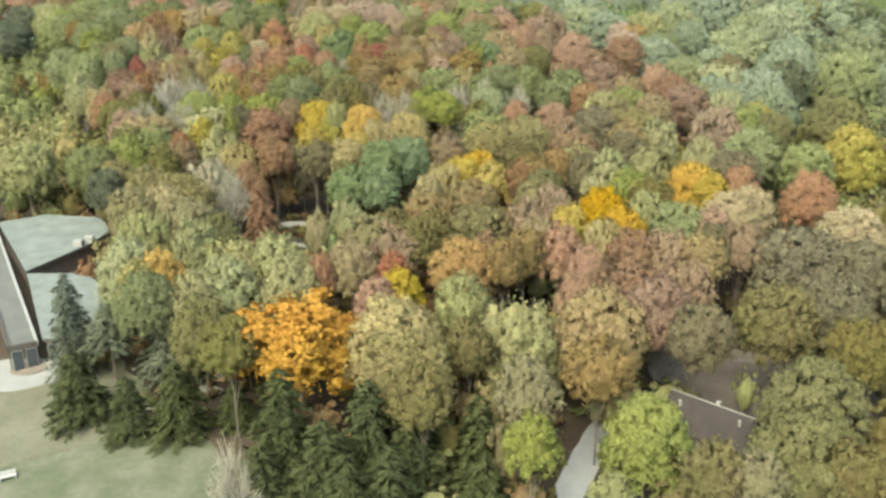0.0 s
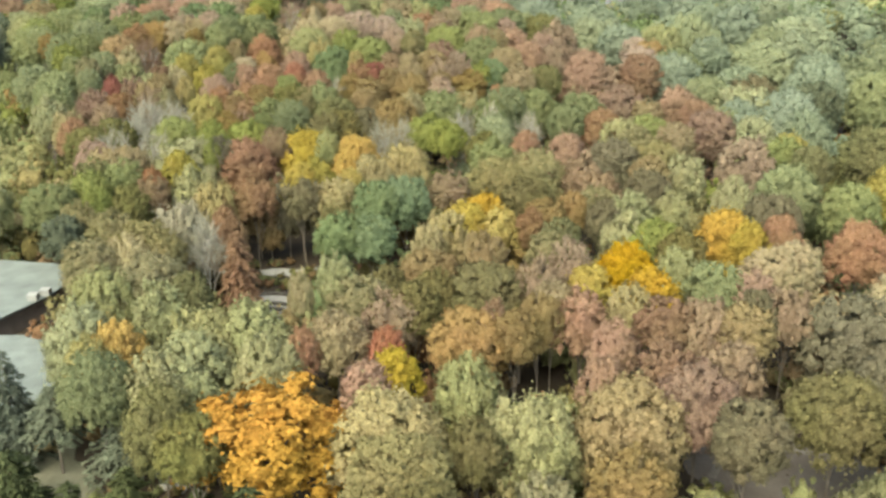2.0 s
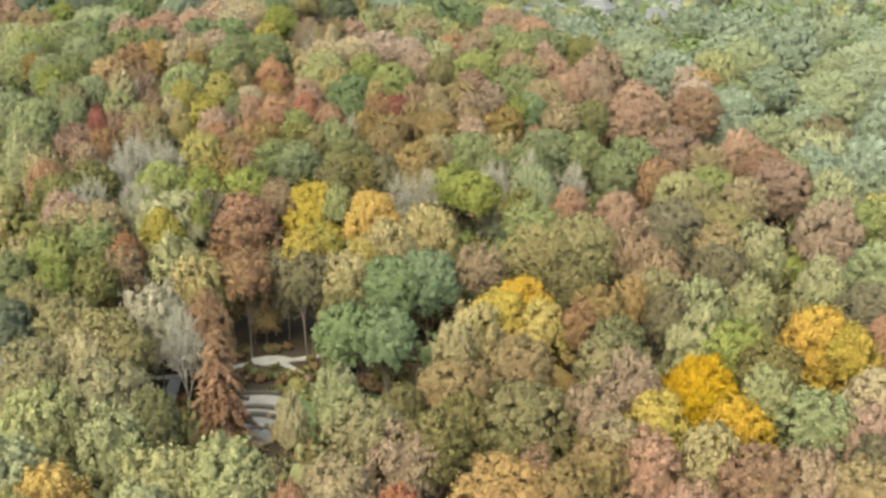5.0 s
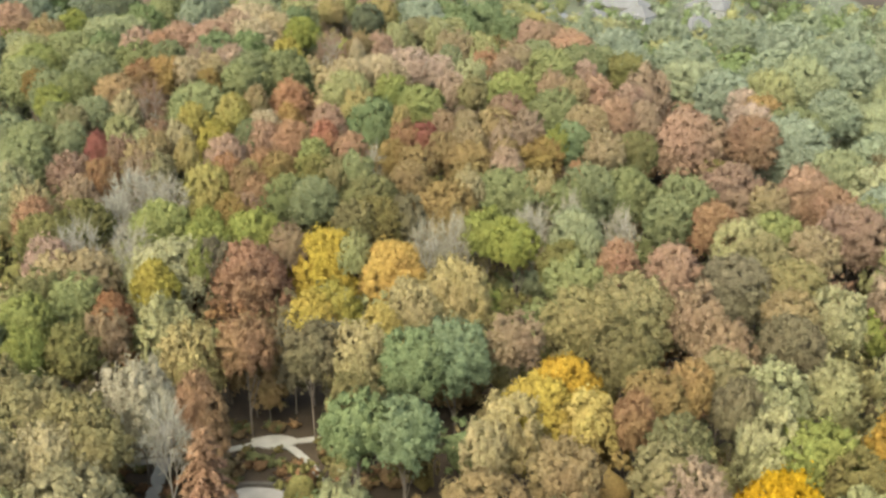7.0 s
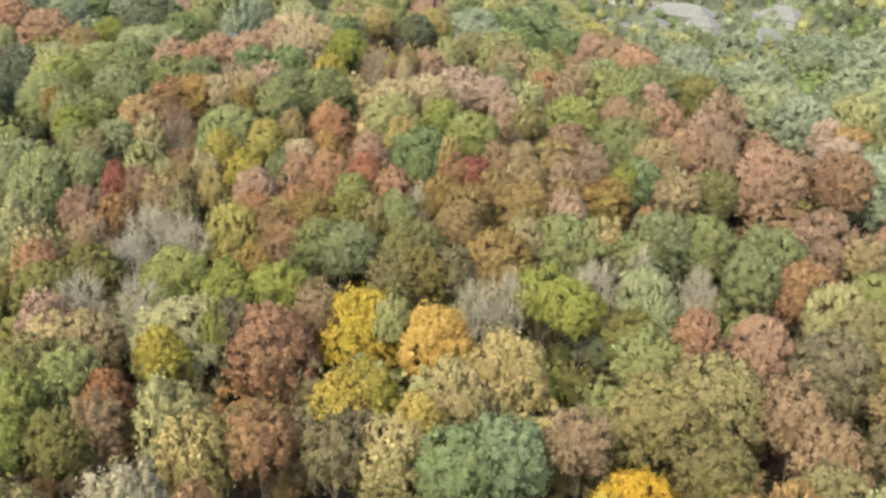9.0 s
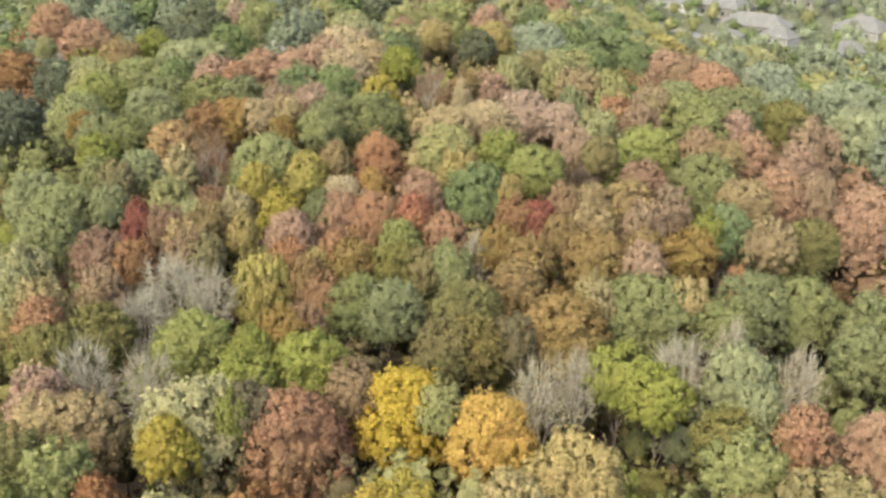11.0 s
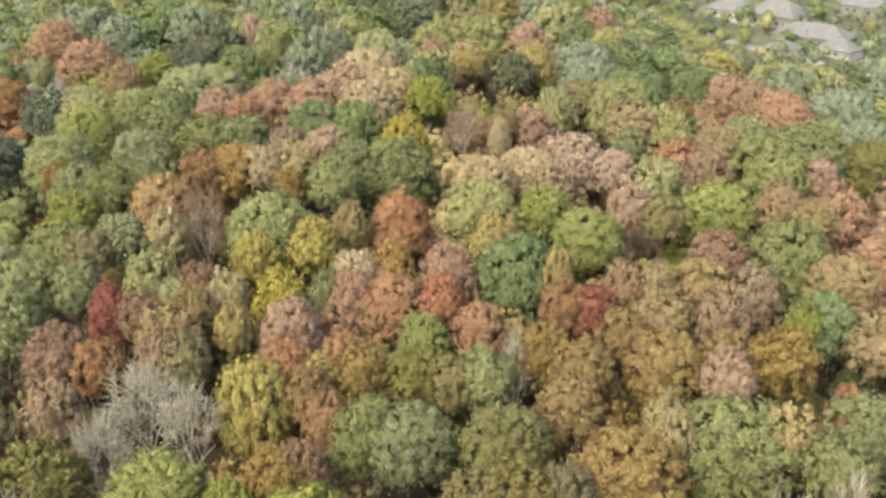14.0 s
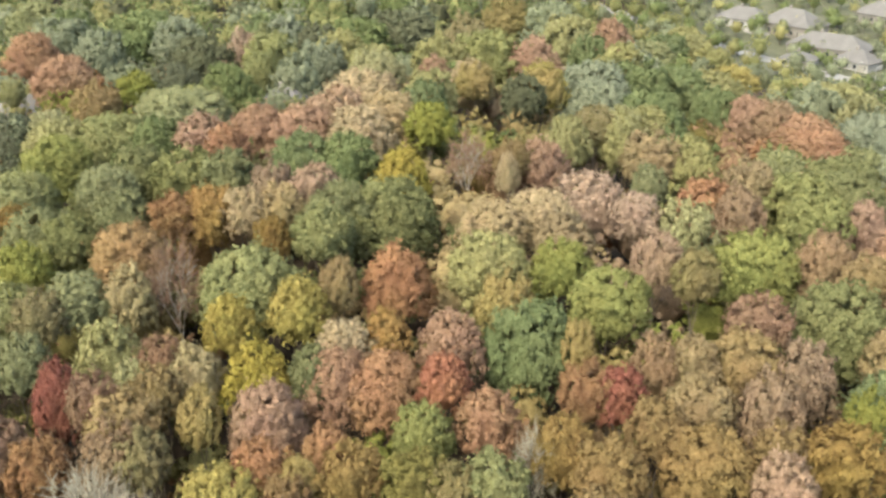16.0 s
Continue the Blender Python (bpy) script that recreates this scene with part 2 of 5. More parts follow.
def windows(parent, a, b, z0, z1, count):
    """A row of panes with frames along the wall from a to b."""
    a, b = Vector(a), Vector(b)
    d = (b - a).normalized()
    side = Vector((d.y, -d.x))
    step = (b - a).length / count
    for k in range(count):
        p, q = a + d * (k * step + 0.12), a + d * ((k + 1) * step - 0.12)
        bm = prism(bmesh.new(), [p + side * 0.02, q + side * 0.02, q + side * 0.10, p + side * 0.10], z0, z1)
        w = part("window", bm, TRIM, parent)
        p, q = p + d * 0.07, q - d * 0.07
        part("pane", prism(bmesh.new(), [p + side * 0.09, q + side * 0.09, q + side * 0.13, p + side * 0.13], z0 + 0.08, z1 - 0.08), GLASS, w)


def house_wing(parent, outline, z_roof, inset=0.9):
    zf = min(ground_z(x, y) for x, y in outline) - 0.3
    mid = sum((Vector(p) for p in outline), Vector((0, 0))) / len(outline)
    inner = [tuple(Vector(p) + (mid - Vector(p)).normalized() * inset) for p in outline]
    part("wall", prism(bmesh.new(), inner, zf, z_roof - 0.45), WALL, parent)
    roof = part("roof", prism(bmesh.new(), outline, z_roof - 0.12, z_roof), ROOF, parent)
    part("fascia", prism(bmesh.new(), [tuple(Vector(p) + (mid - Vector(p)).normalized() * 0.05) for p in outline], z_roof - 0.45, z_roof - 0.125), FASCIA, roof)
    return inner


house = thing("house", Matrix(), "low modern house with a white gravel flat roof", "house")
front = house_wing(house, [(-45.2, 102.8), (-37.5, 102.5), (-39.5, 113), (-46.2, 121.1), (-54.0, 121.2)], 6.0)
rear = house_wing(house, [(-54.2, 121.5), (-48.8, 131.2), (-47.5, 136), (-50.9, 141.2), (-59.5, 142.6), (-65.2, 139.5)], 6.2)
windows(house, front[0], front[1], 2.2, 4.8, 4)
for x, y in ((-49.2, 131.6), (-50.2, 130.2)):
    bm = box(bmesh.new(), x - 0.6, y - 0.5, 6.18, x + 0.6, y + 0.5, 7.0, 0.05)
    part("roof_vent", bm, TRIM, house, "pale metal roof box")
walkway = thing("covered_walkway", Matrix(), "grey-roofed covered walkway beside the flat house", "walkway")
deck = [(-45.8, 102.6), (-64.4, 137.0), (-67.0, 135.6), (-48.5, 101.3)]
part("roof", prism(bmesh.new(), deck, 5.35, 5.55), DECK, walkway)
for a, b in ((deck[0], deck[1]), (deck[3], deck[2]), (deck[0], deck[3])):
    a, b = Vector(a), Vector(b)
    side = Vector(((b - a).y, -(b - a).x)).normalized() * 0.16
    part("edge_beam", prism(bmesh.new(), [a - side, b - side, b + side, a + side], 5.05, 5.75), FASCIA if a != Vector(deck[0]) or b == Vector(deck[3]) else TRIM, walkway)
for k in range(7):
    for a, b in ((deck[0], deck[1]), (deck[3], deck[2])):
        p = Vector(a).lerp(Vector(b), 0.02 + k * 0.16)
        z = ground_z(p.x, p.y)
        part("post", rod(bmesh.new(), (p.x, p.y, z - 0.2), (p.x, p.y, 5.1), 0.09, 0.09, 8), FASCIA, walkway)
a, b = Vector(deck[3]), Vector(deck[0])
windows(walkway, a, b, 2.2, 5.0, 2)

seat = thing("garden_bench", pose(-41.4, 81.7, ground_z(-41.4, 81.7) + 0.05, 0, 0, 25), "small white garden bench on the lawn", "bench")
part("seat", box(bmesh.new(), -0.8, -0.25, 0.40, 0.8, 0.25, 0.46, 0.02), WHITE, seat)
part("backrest", box(bmesh.new(), -0.8, 0.22, 0.46, 0.8, 0.28, 0.9, 0.02), WHITE, seat)
for s in (-0.7, 0.7):
    part("leg", box(bmesh.new(), s - 0.05, -0.24, 0, s + 0.05, 0.24, 0.40), WHITE, seat)

# ---- brown-roofed cottage in the clearing ----
cottage = thing("cottage", pose(27.2, 88.0, ground_z(27.2, 88.0), 0, 0, -40), "small cottage with a brown shingle roof", "house")
part("wall", box(bmesh.new(), -4.3, -2.4, -0.3, 4.3, 2.4, 2.2), WALL, cottage)
for sgn in (-1, 1):
    bm = bmesh.new()
    q = [bm.verts.new(v) for v in ((-4.8, sgn * 3.0, 1.75), (4.8, sgn * 3.0, 1.75), (4.8, 0, 4.3), (-4.8, 0, 4.3), (-4.8, sgn * 3.0, 1.95), (4.8, sgn * 3.0, 1.95), (4.8, 0, 4.5), (-4.8, 0, 4.5))]
    for f in ((0, 1, 2, 3), (4, 5, 6, 7), (0, 1, 5, 4), (1, 2, 6, 5), (3, 0, 4, 7)):
        bm.faces.new([q[i] for i in f])
    bmesh.ops.recalc_face_normals(bm, faces=bm.faces)
    part("roof", bm, SHINGLE, cottage)
part("ridge", box(bmesh.new(), -4.8, -0.09, 4.42, 4.8, 0.09, 4.55, 0.03), STONE, cottage, "pale ridge cap")
part("vent", rod(bmesh.new(), (-3.2, -1.0, 3.5), (-3.2, -1.0, 4.2), 0.16, 0.16, 8), TRIM, cottage)
part("vent", rod(bmesh.new(), (3.2, -0.9, 3.4), (3.2, -0.9, 4.3), 0.14, 0.14, 8), TRIM, cottage)
part("chimney", box(bmesh.new(), 0.0, 0.2, 3.5, 0.5, 0.6, 4.75, 0.04), STONE, cottage)
for s in (-1, 1):
    part("gable", prism(bmesh.new(), [(-2.4, 0), (2.4, 0), (0, 2.0)], 0, 0.1), WALL, cottage).matrix_local = Matrix.Translation((s * 4.25, 0, 2.15)) @ pose(0, 0, 0, 90, 0, 90)
    part("window", box(bmesh.new(), s * 2.2 - 0.6, -2.46, 0.7, s * 2.2 + 0.6, -2.39, 1.6), GLASS, cottage)
part("door", box(bmesh.new(), -0.45, -2.47, 0.0, 0.45, -2.39, 1.75), TRIM, cottage)

# ---- stone seats of the little amphitheatre ----
for k, (y0, wide) in enumerate(((131.5, 2.9), (133.0, 3.2), (135.8, 3.6))):
    bm, n = bmesh.new(), 14
    arc = [(-22.2 + wide * math.sin(a), y0 + 1.6 * math.cos(a) - 1.6) for a in [(-0.9 + 1.8 * i / n) for i in range(n + 1)]]
    z = ground_z(-22.2, y0)
    prism(bm, [(x, y) for x, y in arc] + [(x, y + 0.45) for x, y in reversed(arc)], z - 0.1, z + 0.45)
    tagged(part("stone_bench", bm, FASCIA), "curved dark seat row of the amphitheatre", "bench", "amphitheatre seats")
bench = thing("bench", pose(-21.8, 129.3, ground_z(-21.8, 129.3) + 0.08), "pale bench on the amphitheatre floor", "bench")
part("seat", box(bmesh.new(), -0.9, -0.25, 0.40, 0.9, 0.25, 0.48, 0.02), WHITE, bench)
for s in (-0.7, 0.7):
    part("leg", box(bmesh.new(), s - 0.08, -0.22, 0, s + 0.08, 0.22, 0.41), WHITE, bench)


# ---- houses beyond the ridge ----
def far_house(x, y, turn, long, deep, eave, ridge, roof, wall, label):
    h = thing("house", pose(x, y, ground_z(x, y) - 0.2, 0, 0, turn), label, "house", "houses beyond the wood")
    a, b = long / 2, deep / 2
    part("wall", box(bmesh.new(), -a, -b, -0.5, a, b, eave), wall, h)
    bm, o, g = bmesh.new(), 0.6, max(0.2, a - b)
    lo = [bm.verts.new(v) for v in ((-a - o, -b - o, eave), (a + o, -b - o, eave), (a + o, b + o, eave), (-a - o, b + o, eave))]
    hi = [bm.verts.new(v) for v in ((-g, 0, ridge), (g, 0, ridge))]
    for f in ((lo[0], lo[1], hi[1], hi[0]), (lo[1], lo[2], hi[1]), (lo[2], lo[3], hi[0], hi[1]), (lo[3], lo[0], hi[0]), tuple(lo[::-1])):
        bm.faces.new(f)
    part("roof", bm, roof, h)
    for k in range(int(long // 3)):
        cx = -a + 1.6 + k * 3.0
        part("window", box(bmesh.new(), cx - 0.6, -b - 0.06, 1.0, cx + 0.6, -b + 0.02, 2.3), GLASS, h)
    part("garage_door", box(bmesh.new(), a - 3.6, -b - 0.08, 0, a - 1.0, -b + 0.02, 2.3), TRIM, h)
    part("chimney", box(bmesh.new(), -g * 0.5 - 0.4, -0.4, ridge - 1.0, -g * 0.5 + 0.4, 0.4, ridge + 0.9, 0.05), STONE, h)
    return h


far_house(26, 524, -38, 20, 13, 4.0, 9.0, GREYROOF, STONE, "large grey hip-roofed house beyond the wood")
far_house(36, 499, -24, 25, 12, 3.4, 7.4, GREYROOF, STONE, "long grey hip-roofed house beside the street")
far_house(25, 481, -24, 10, 8, 2.6, 4.8, GREYROOF, WHITE, "small pale outbuilding with a grey roof")
far_house(43, 484, -38, 12, 9, 3.0, 6.2, GREYROOF, WHITE, "pale house with a grey hip roof")
patch("driveway", 13.5, 521, 5.0, 3.0, -30, PAVING, "pale concrete driveway before a house", "driveway", 0.16, 0.1)
far_house(10, 530, -30, 18, 11, 3.2, 7.0, GREYROOF, WHITE, "pale house with a grey hip roof")
far_house(60, 545, -40, 20, 12, 3.4, 7.6, GREYROOF, STONE, "large grey hip-roofed house beyond the wood")
far_house(74, 500, -40, 18, 12, 3.4, 7.6, GREYROOF, WHITE, "pale house with a grey hip roof")
far_house(62, 462, 40, 14, 10, 3.2, 6.8, GREYROOF, STONE, "grey hip-roofed house beside the street")
far_house(-133, 307, 60, 12, 9, 4.5, 7.5, GREYROOF, WHITE, "pale house half hidden by coral trees")
far_house(-83, 313, 10, 8, 6, 5.0, 7.4, GREYROOF, WHITE, "grey roof showing between the trees")
for x, y in ((39.5, 463.5), (44.5, 459.0)):
    lamp = thing("street_lamp", pose(x, y, ground_z(x, y)), "grey street lamp with a short arm", "street lamp", "street lamps")
    part("pole", rod(bmesh.new(), (0, 0, -0.2), (0, 0, 6), 0.11, 0.07, 8), STEEL, lamp)
    part("arm", rod(bmesh.new(), (0, 0, 5.9), (1.1, 0, 6.2), 0.05, 0.05, 6), STEEL, lamp)
    part("lantern", box(bmesh.new(), 0.8, -0.2, 6.1, 1.6, 0.2, 6.3, 0.05), WHITE, lamp)

import itertools


# ---- trees ----
def lit(r, g, b, k=0.5):
    """A leaf's base colour from its everyday colour (0 to 255), mixed a little towards grey."""
    c = [((v / 255 + 0.055) / 1.055) ** 2.4 for v in (r, g, b)]
    grey = 0.3 * c[0] + 0.6 * c[1] + 0.1 * c[2]
    return tuple(k * (v * 0.87 + grey * w * 0.13) for v, w in zip(c, (0.95, 1.05, 0.85))) + (1.0,)


TONES = {
    "gold": (0.36, 0.175, 0.004, 1.0), "amber": lit(234, 184, 42), "yellow": lit(222, 190, 66), "lemon": lit(204, 186, 92), "straw": lit(208, 186, 128),
    "cream": lit(198, 189, 132), "sage": lit(192, 189, 132), "khaki": lit(175, 161, 112), "lime": lit(172, 176, 92), "moss": lit(152, 145, 88),
    "olive": lit(152, 138, 84), "green": lit(172, 176, 120), "forest": lit(154, 158, 106), "slate": lit(128, 134, 108), "taupe": lit(150, 136, 104),
    "tan": lit(194, 168, 124), "brown": lit(182, 150, 112), "rust": lit(188, 144, 108), "orange": lit(208, 168, 112), "coral": lit(208, 156, 122),
    "rose": lit(206, 164, 138), "dusk": lit(180, 142, 118), "red": lit(214, 136, 100), "crimson": lit(186, 112, 98), "grey": lit(208, 196, 172),
    # the coolest, palest greens below carry distance haze in the leaf colour
    "spruce": lit(90, 98, 60), "pine": lit(122, 128, 108), "ochre": lit(180, 149, 94), "umber": lit(148, 136, 104), "blush": lit(218, 184, 160), "peach": lit(220, 194, 150), "clay": lit(190, 158, 128), "jade": lit(150, 166, 114), "pale": lit(178, 183, 142), "hazed": lit(170, 180, 150),
    "salmon": lit(207, 157, 120), "russet": lit(186, 134, 100), "fern": lit(142, 158, 106), "silver": lit(204, 190, 160),
}
WORDS = {
    "gold": "golden orange", "amber": "amber yellow", "yellow": "bright yellow", "lemon": "lemon yellow", "straw": "straw yellow", "cream": "cream green",
    "sage": "pale sage green", "khaki": "khaki", "lime": "lime green", "moss": "moss green", "olive": "olive brown", "green": "mid green",
    "forest": "dark green", "slate": "slate green", "taupe": "taupe brown", "tan": "tan brown", "brown": "brown", "rust": "rusty brown",
    "orange": "soft orange", "coral": "coral red", "rose": "dusty rose", "dusk": "pinkish brown", "red": "red", "crimson": "crimson", "grey": "grey",
    "blush": "pale pink", "ochre": "ochre brown", "umber": "dark umber", "peach": "pale orange", "clay": "clay brown", "spruce": "dark green", "pine": "grey green", "jade": "fresh green", "pale": "pale green", "hazed": "haze-dulled green",
    "salmon": "salmon orange", "russet": "russet red", "fern": "fern green", "silver": "silvery grey",
}


def sprigs(rng, centres, normals, soft, size, lean=0.36):
    """One small pointed leaf spray at each centre, roughly facing out, shaded as part of its clump: (vertices, faces, normals)."""
    n = len(centres)
    nor = normals / np.linalg.norm(normals, axis=1)[:, None] + rng.normal(0, lean, (n, 3))
    nor /= np.linalg.norm(nor, axis=1)[:, None]
    ref = rng.normal(0, 1, (n, 3))
    u = np.cross(nor, ref)
    u /= np.linalg.norm(u, axis=1)[:, None]
    v = np.cross(nor, u)
    s = size * rng.uniform(0.6, 1.35, (n, 1))
    return loose(np.stack([centres + u * s, centres + (-0.6 * u + 0.62 * v) * s, centres + (-0.6 * u - 0.62 * v) * s], 1), soft)


def unit(v):
    return v / np.maximum(np.linalg.norm(v, axis=-1, keepdims=True), 1e-9)


def loose(tris, soft=None):
    """Separate triangles as (vertices, faces, normals), each turned to face along its normal."""
    if soft is None:
        soft = np.cross(tris[:, 1] - tris[:, 0], tris[:, 2] - tris[:, 0])
    soft = unit(soft)
    face = np.cross(tris[:, 1] - tris[:, 0], tris[:, 2] - tris[:, 0])
    wrong = np.sum(face * soft, 1) < 0
    tris[wrong] = tris[wrong][:, [0, 2, 1]]
    verts = tris.reshape(-1, 3)
    return verts, np.arange(len(verts)).reshape(-1, 3), np.repeat(soft, 3, 0)


def joined(pieces):
    verts, faces, normals, base = [], [], [], 0
    for v, f, n in pieces:
        verts.append(v)
        faces.append(f + base)
        normals.append(n)
        base += len(v)
    return np.concatenate(verts), np.concatenate(faces), np.concatenate(normals)


G = (1 + 5 ** 0.5) / 2
KNOB = np.array([(s * a, t * b, 0) for a, b in ((1, G),) for s in (-1, 1) for t in (-1, 1)]
                + [(0, s, t * G) for s in (-1, 1) for t in (-1, 1)] + [(s * G, 0, t) for s in (-1, 1) for t in (-1, 1)]) / math.hypot(1, G)
KNOB_FACES = np.array([f for f in itertools.combinations(range(12), 3) if all(np.linalg.norm(KNOB[i] - KNOB[j]) < 1.2 for i, j in itertools.combinations(f, 2))])
for i, (a, c, d) in enumerate(KNOB_FACES):
    if np.dot(np.cross(KNOB[c] - KNOB[a], KNOB[d] - KNOB[a]), KNOB[a]) < 0:
        KNOB_FACES[i] = (a, d, c)

STUD = np.array([(1, 0, 0), (-1, 0, 0), (0, 1, 0), (0, -1, 0), (0, 0, 1), (0, 0, -1)], float) * 1.12
STUD_FACES = np.array([(0, 2, 4), (2, 1, 4), (1, 3, 4), (3, 0, 4), (2, 0, 5), (1, 2, 5), (3, 1, 5), (0, 3, 5)])


def leaf_mesh(name, shape, material):
    me = bpy.data.meshes.new(name)
    me.from_pydata(shape[0].tolist(), [], shape[1].tolist())
    me.polygons.foreach_set("use_smooth", np.ones(len(shape[1]), bool))
    me.normals_split_custom_set_from_vertices(shape[2].astype(np.float32))
    me.materials.append(material)
    return me


def ball(rng, n, low=-0.35):
    """n directions spread over a sphere, those pointing down left out."""
    k = np.arange(n) + 0.5
    z = 1 - (1 - low) * k / n
    a = k * 2.39996 + rng.uniform(0, 6.28)
    r = np.sqrt(np.maximum(0, 1 - z * z))
    d = np.stack([r * np.cos(a), r * np.sin(a), z], 1) + rng.normal(0, 0.10, (n, 3))
    return d / np.linalg.norm(d, axis=1)[:, None]


CLUMP, ROUGH = 0.53, 0.42   # how far a leaf is shaded with its clump rather than the whole crown, and its own scatter


def broad_tris(seed, heads, per_head, size, form, low=-0.55, knob=KNOB, knob_faces=KNOB_FACES):
    """A broadleaf crown, 1 in radius and 2 high about its middle: main boughs push out of an uneven dome, set with many small heads of leaves."""
    rng = np.random.default_rng(seed)
    d = ball(rng, heads, low)
    boughs = ball(rng, 9, -0.5)
    push = np.clip(np.max(d @ boughs.T, 1), 0, 1) ** (9 if form == "ragged" else 5)
    reach = {"oak": 0.74, "maple": 0.72, "elm": 0.64, "ragged": 0.36}[form] + {"oak": 0.17, "maple": 0.17, "elm": 0.28, "ragged": 0.56}[form] * push + rng.uniform(-0.07, 0.07, heads)
    c = d * reach[:, None]
    if form == "maple":        # egg-shaped, narrower to the top
        c[:, :2] *= 1.05 - 0.30 * np.clip(c[:, 2:], -0.2, 1)
    elif form == "oak":        # a wide dome, fuller at the shoulder
        c[:, :2] *= 1.0 + 0.10 * np.clip(c[:, 2:], 0, 0.5)
    c[:, :2] += rng.normal(0, 0.04, (1, 2))
    least, most = {"oak": (0.08, 0.19), "maple": (0.08, 0.18), "elm": (0.07, 0.17), "ragged": (0.07, 0.16)}[form]
    wide = rng.uniform(least, most, heads)
    tall = 1.2 if form == "elm" else 0.9
    squash = np.array([1, 1, tall])
    core = {"oak": 0.72, "maple": 0.69, "elm": 0.60, "ragged": 0.26}[form]
    pieces = [(KNOB * core * rng.uniform(0.85, 1.1, (12, 1)), KNOB_FACES, KNOB)]   # leaves too deep to be seen singly
    for i in range(heads):
        spin = np.linalg.qr(rng.normal(0, 1, (3, 3)))[0]
        if np.linalg.det(spin) < 0:
            spin[:, 0] *= -1
        facing = knob @ spin.T
        pieces.append((c[i] + facing * rng.uniform(0.60, 0.92, (len(knob), 1)) * wide[i] * squash, knob_faces, unit(facing * CLUMP + d[i] * (1 - CLUMP))))
        n = max(4, int(per_head * (wide[i] / 0.17) ** 2 * (1.0 if d[i, 2] > -0.3 else 0.5)))
        way = rng.normal(0, 1, (n, 3)) + d[i] * 1.1 + np.array([0, 0, 0.5])
        way /= np.linalg.norm(way, axis=1)[:, None]
        deep = rng.uniform(0.78, 1.14, (n, 1))
        soft = way * CLUMP + d[i] * (1 - CLUMP) + rng.normal(0, ROUGH, (n, 3))
        pieces.append(sprigs(rng, c[i] + way * deep * wide[i] * squash, way, soft, size))
    n = int(heads * per_head * (0.7 if heads > 80 else 0.3))   # the skin of leaves between the heads
    pick = rng.integers(0, heads, n)
    skin = c[pick] * rng.uniform(0.96, 1.10, (n, 1)) + rng.normal(0, 0.09, (n, 3))
    pieces.append(sprigs(rng, skin, d[pick] + np.array([0, 0, 0.3]), d[pick] + rng.normal(0, ROUGH, (n, 3)), size))
    return joined(pieces)


def twig_tris(seed, boughs, twigs):
    """The crown of a leafless tree: forking twigs fanning from each bough's end."""
    rng = np.random.default_rng(seed)
    d = ball(rng, boughs, -0.35)
    out = []
    for i in range(boughs):
        end = d[i] * rng.uniform(0.40, 0.86)
        way = d[i] * 0.9 + np.array([0, 0, 0.22]) + rng.normal(0, 0.7, (twigs, 3))
        root = end + rng.normal(0, 0.05, (twigs, 3))
        tip = root + way * rng.uniform(0.08, 0.27, (twigs, 1))
        side = np.cross(tip - root, rng.normal(0, 1, (twigs, 3)))
        side *= rng.uniform(0.008, 0.018, (twigs, 1)) / np.linalg.norm(side, axis=1)[:, None]
        out.append(np.stack([root - side, root + side, tip], 1))
    return loose(np.concatenate(out))


def fir_tris(seed, whorls, sprays, size):
    """A conifer, 1 in radius and 2 high: whorls of drooping boughs that shorten to a tip, each bough a flat fan of long sprays."""
    rng = np.random.default_rng(seed)
    out, facing = [], []
    for k in range(whorls):
        f = k / (whorls - 1)
        reach, z = (1 - f) ** 0.62 * 1.06 + 0.06, -0.98 + 1.9 * f
        boughs = max(4, int(9 * (1 - f) + 4))
        for b in range(boughs):
            a = b / boughs * math.tau + k * 0.9 + rng.uniform(-0.3, 0.3)
            long = reach * rng.uniform(0.62, 1.15)
            n = max(4, int(sprays * (0.25 + long)))
            t = rng.uniform(0.08, 1, n) ** 0.8
            out_way, side_way = np.array([math.cos(a), math.sin(a), 0]), np.array([-math.sin(a), math.cos(a), 0])
            sag = 0.12 - 0.26 * t * t * (1.15 - f)
            root = out_way * (t * long)[:, None] + np.stack([np.zeros(n), np.zeros(n), z + sag + rng.normal(0, 0.012, n)], 1)
            hand = rng.choice((-1.0, 1.0), n)
            way = out_way * rng.uniform(0.5, 1.0, (n, 1)) + side_way * (hand * rng.uniform(0.1, 0.9, n))[:, None] + np.stack([np.zeros(n), np.zeros(n), rng.normal(-0.12, 0.16, n)], 1)
            tip = root + way * (size * 2.6 * rng.uniform(0.6, 1.3, (n, 1)) * (1.25 - 0.5 * t)[:, None])
            wide = np.cross(way, np.array([0, 0, 1.0]) + rng.normal(0, 0.35, (n, 3)))
            wide *= size * 0.55 / np.linalg.norm(wide, axis=1)[:, None]
            out.append(np.stack([root - wide, root + wide, tip], 1))
            facing.append(np.array([0, 0, 0.75]) + out_way * (0.25 + 0.75 * t[:, None]) + rng.normal(0, 0.5, (n, 3)))
    return loose(np.concatenate(out), np.concatenate(facing))


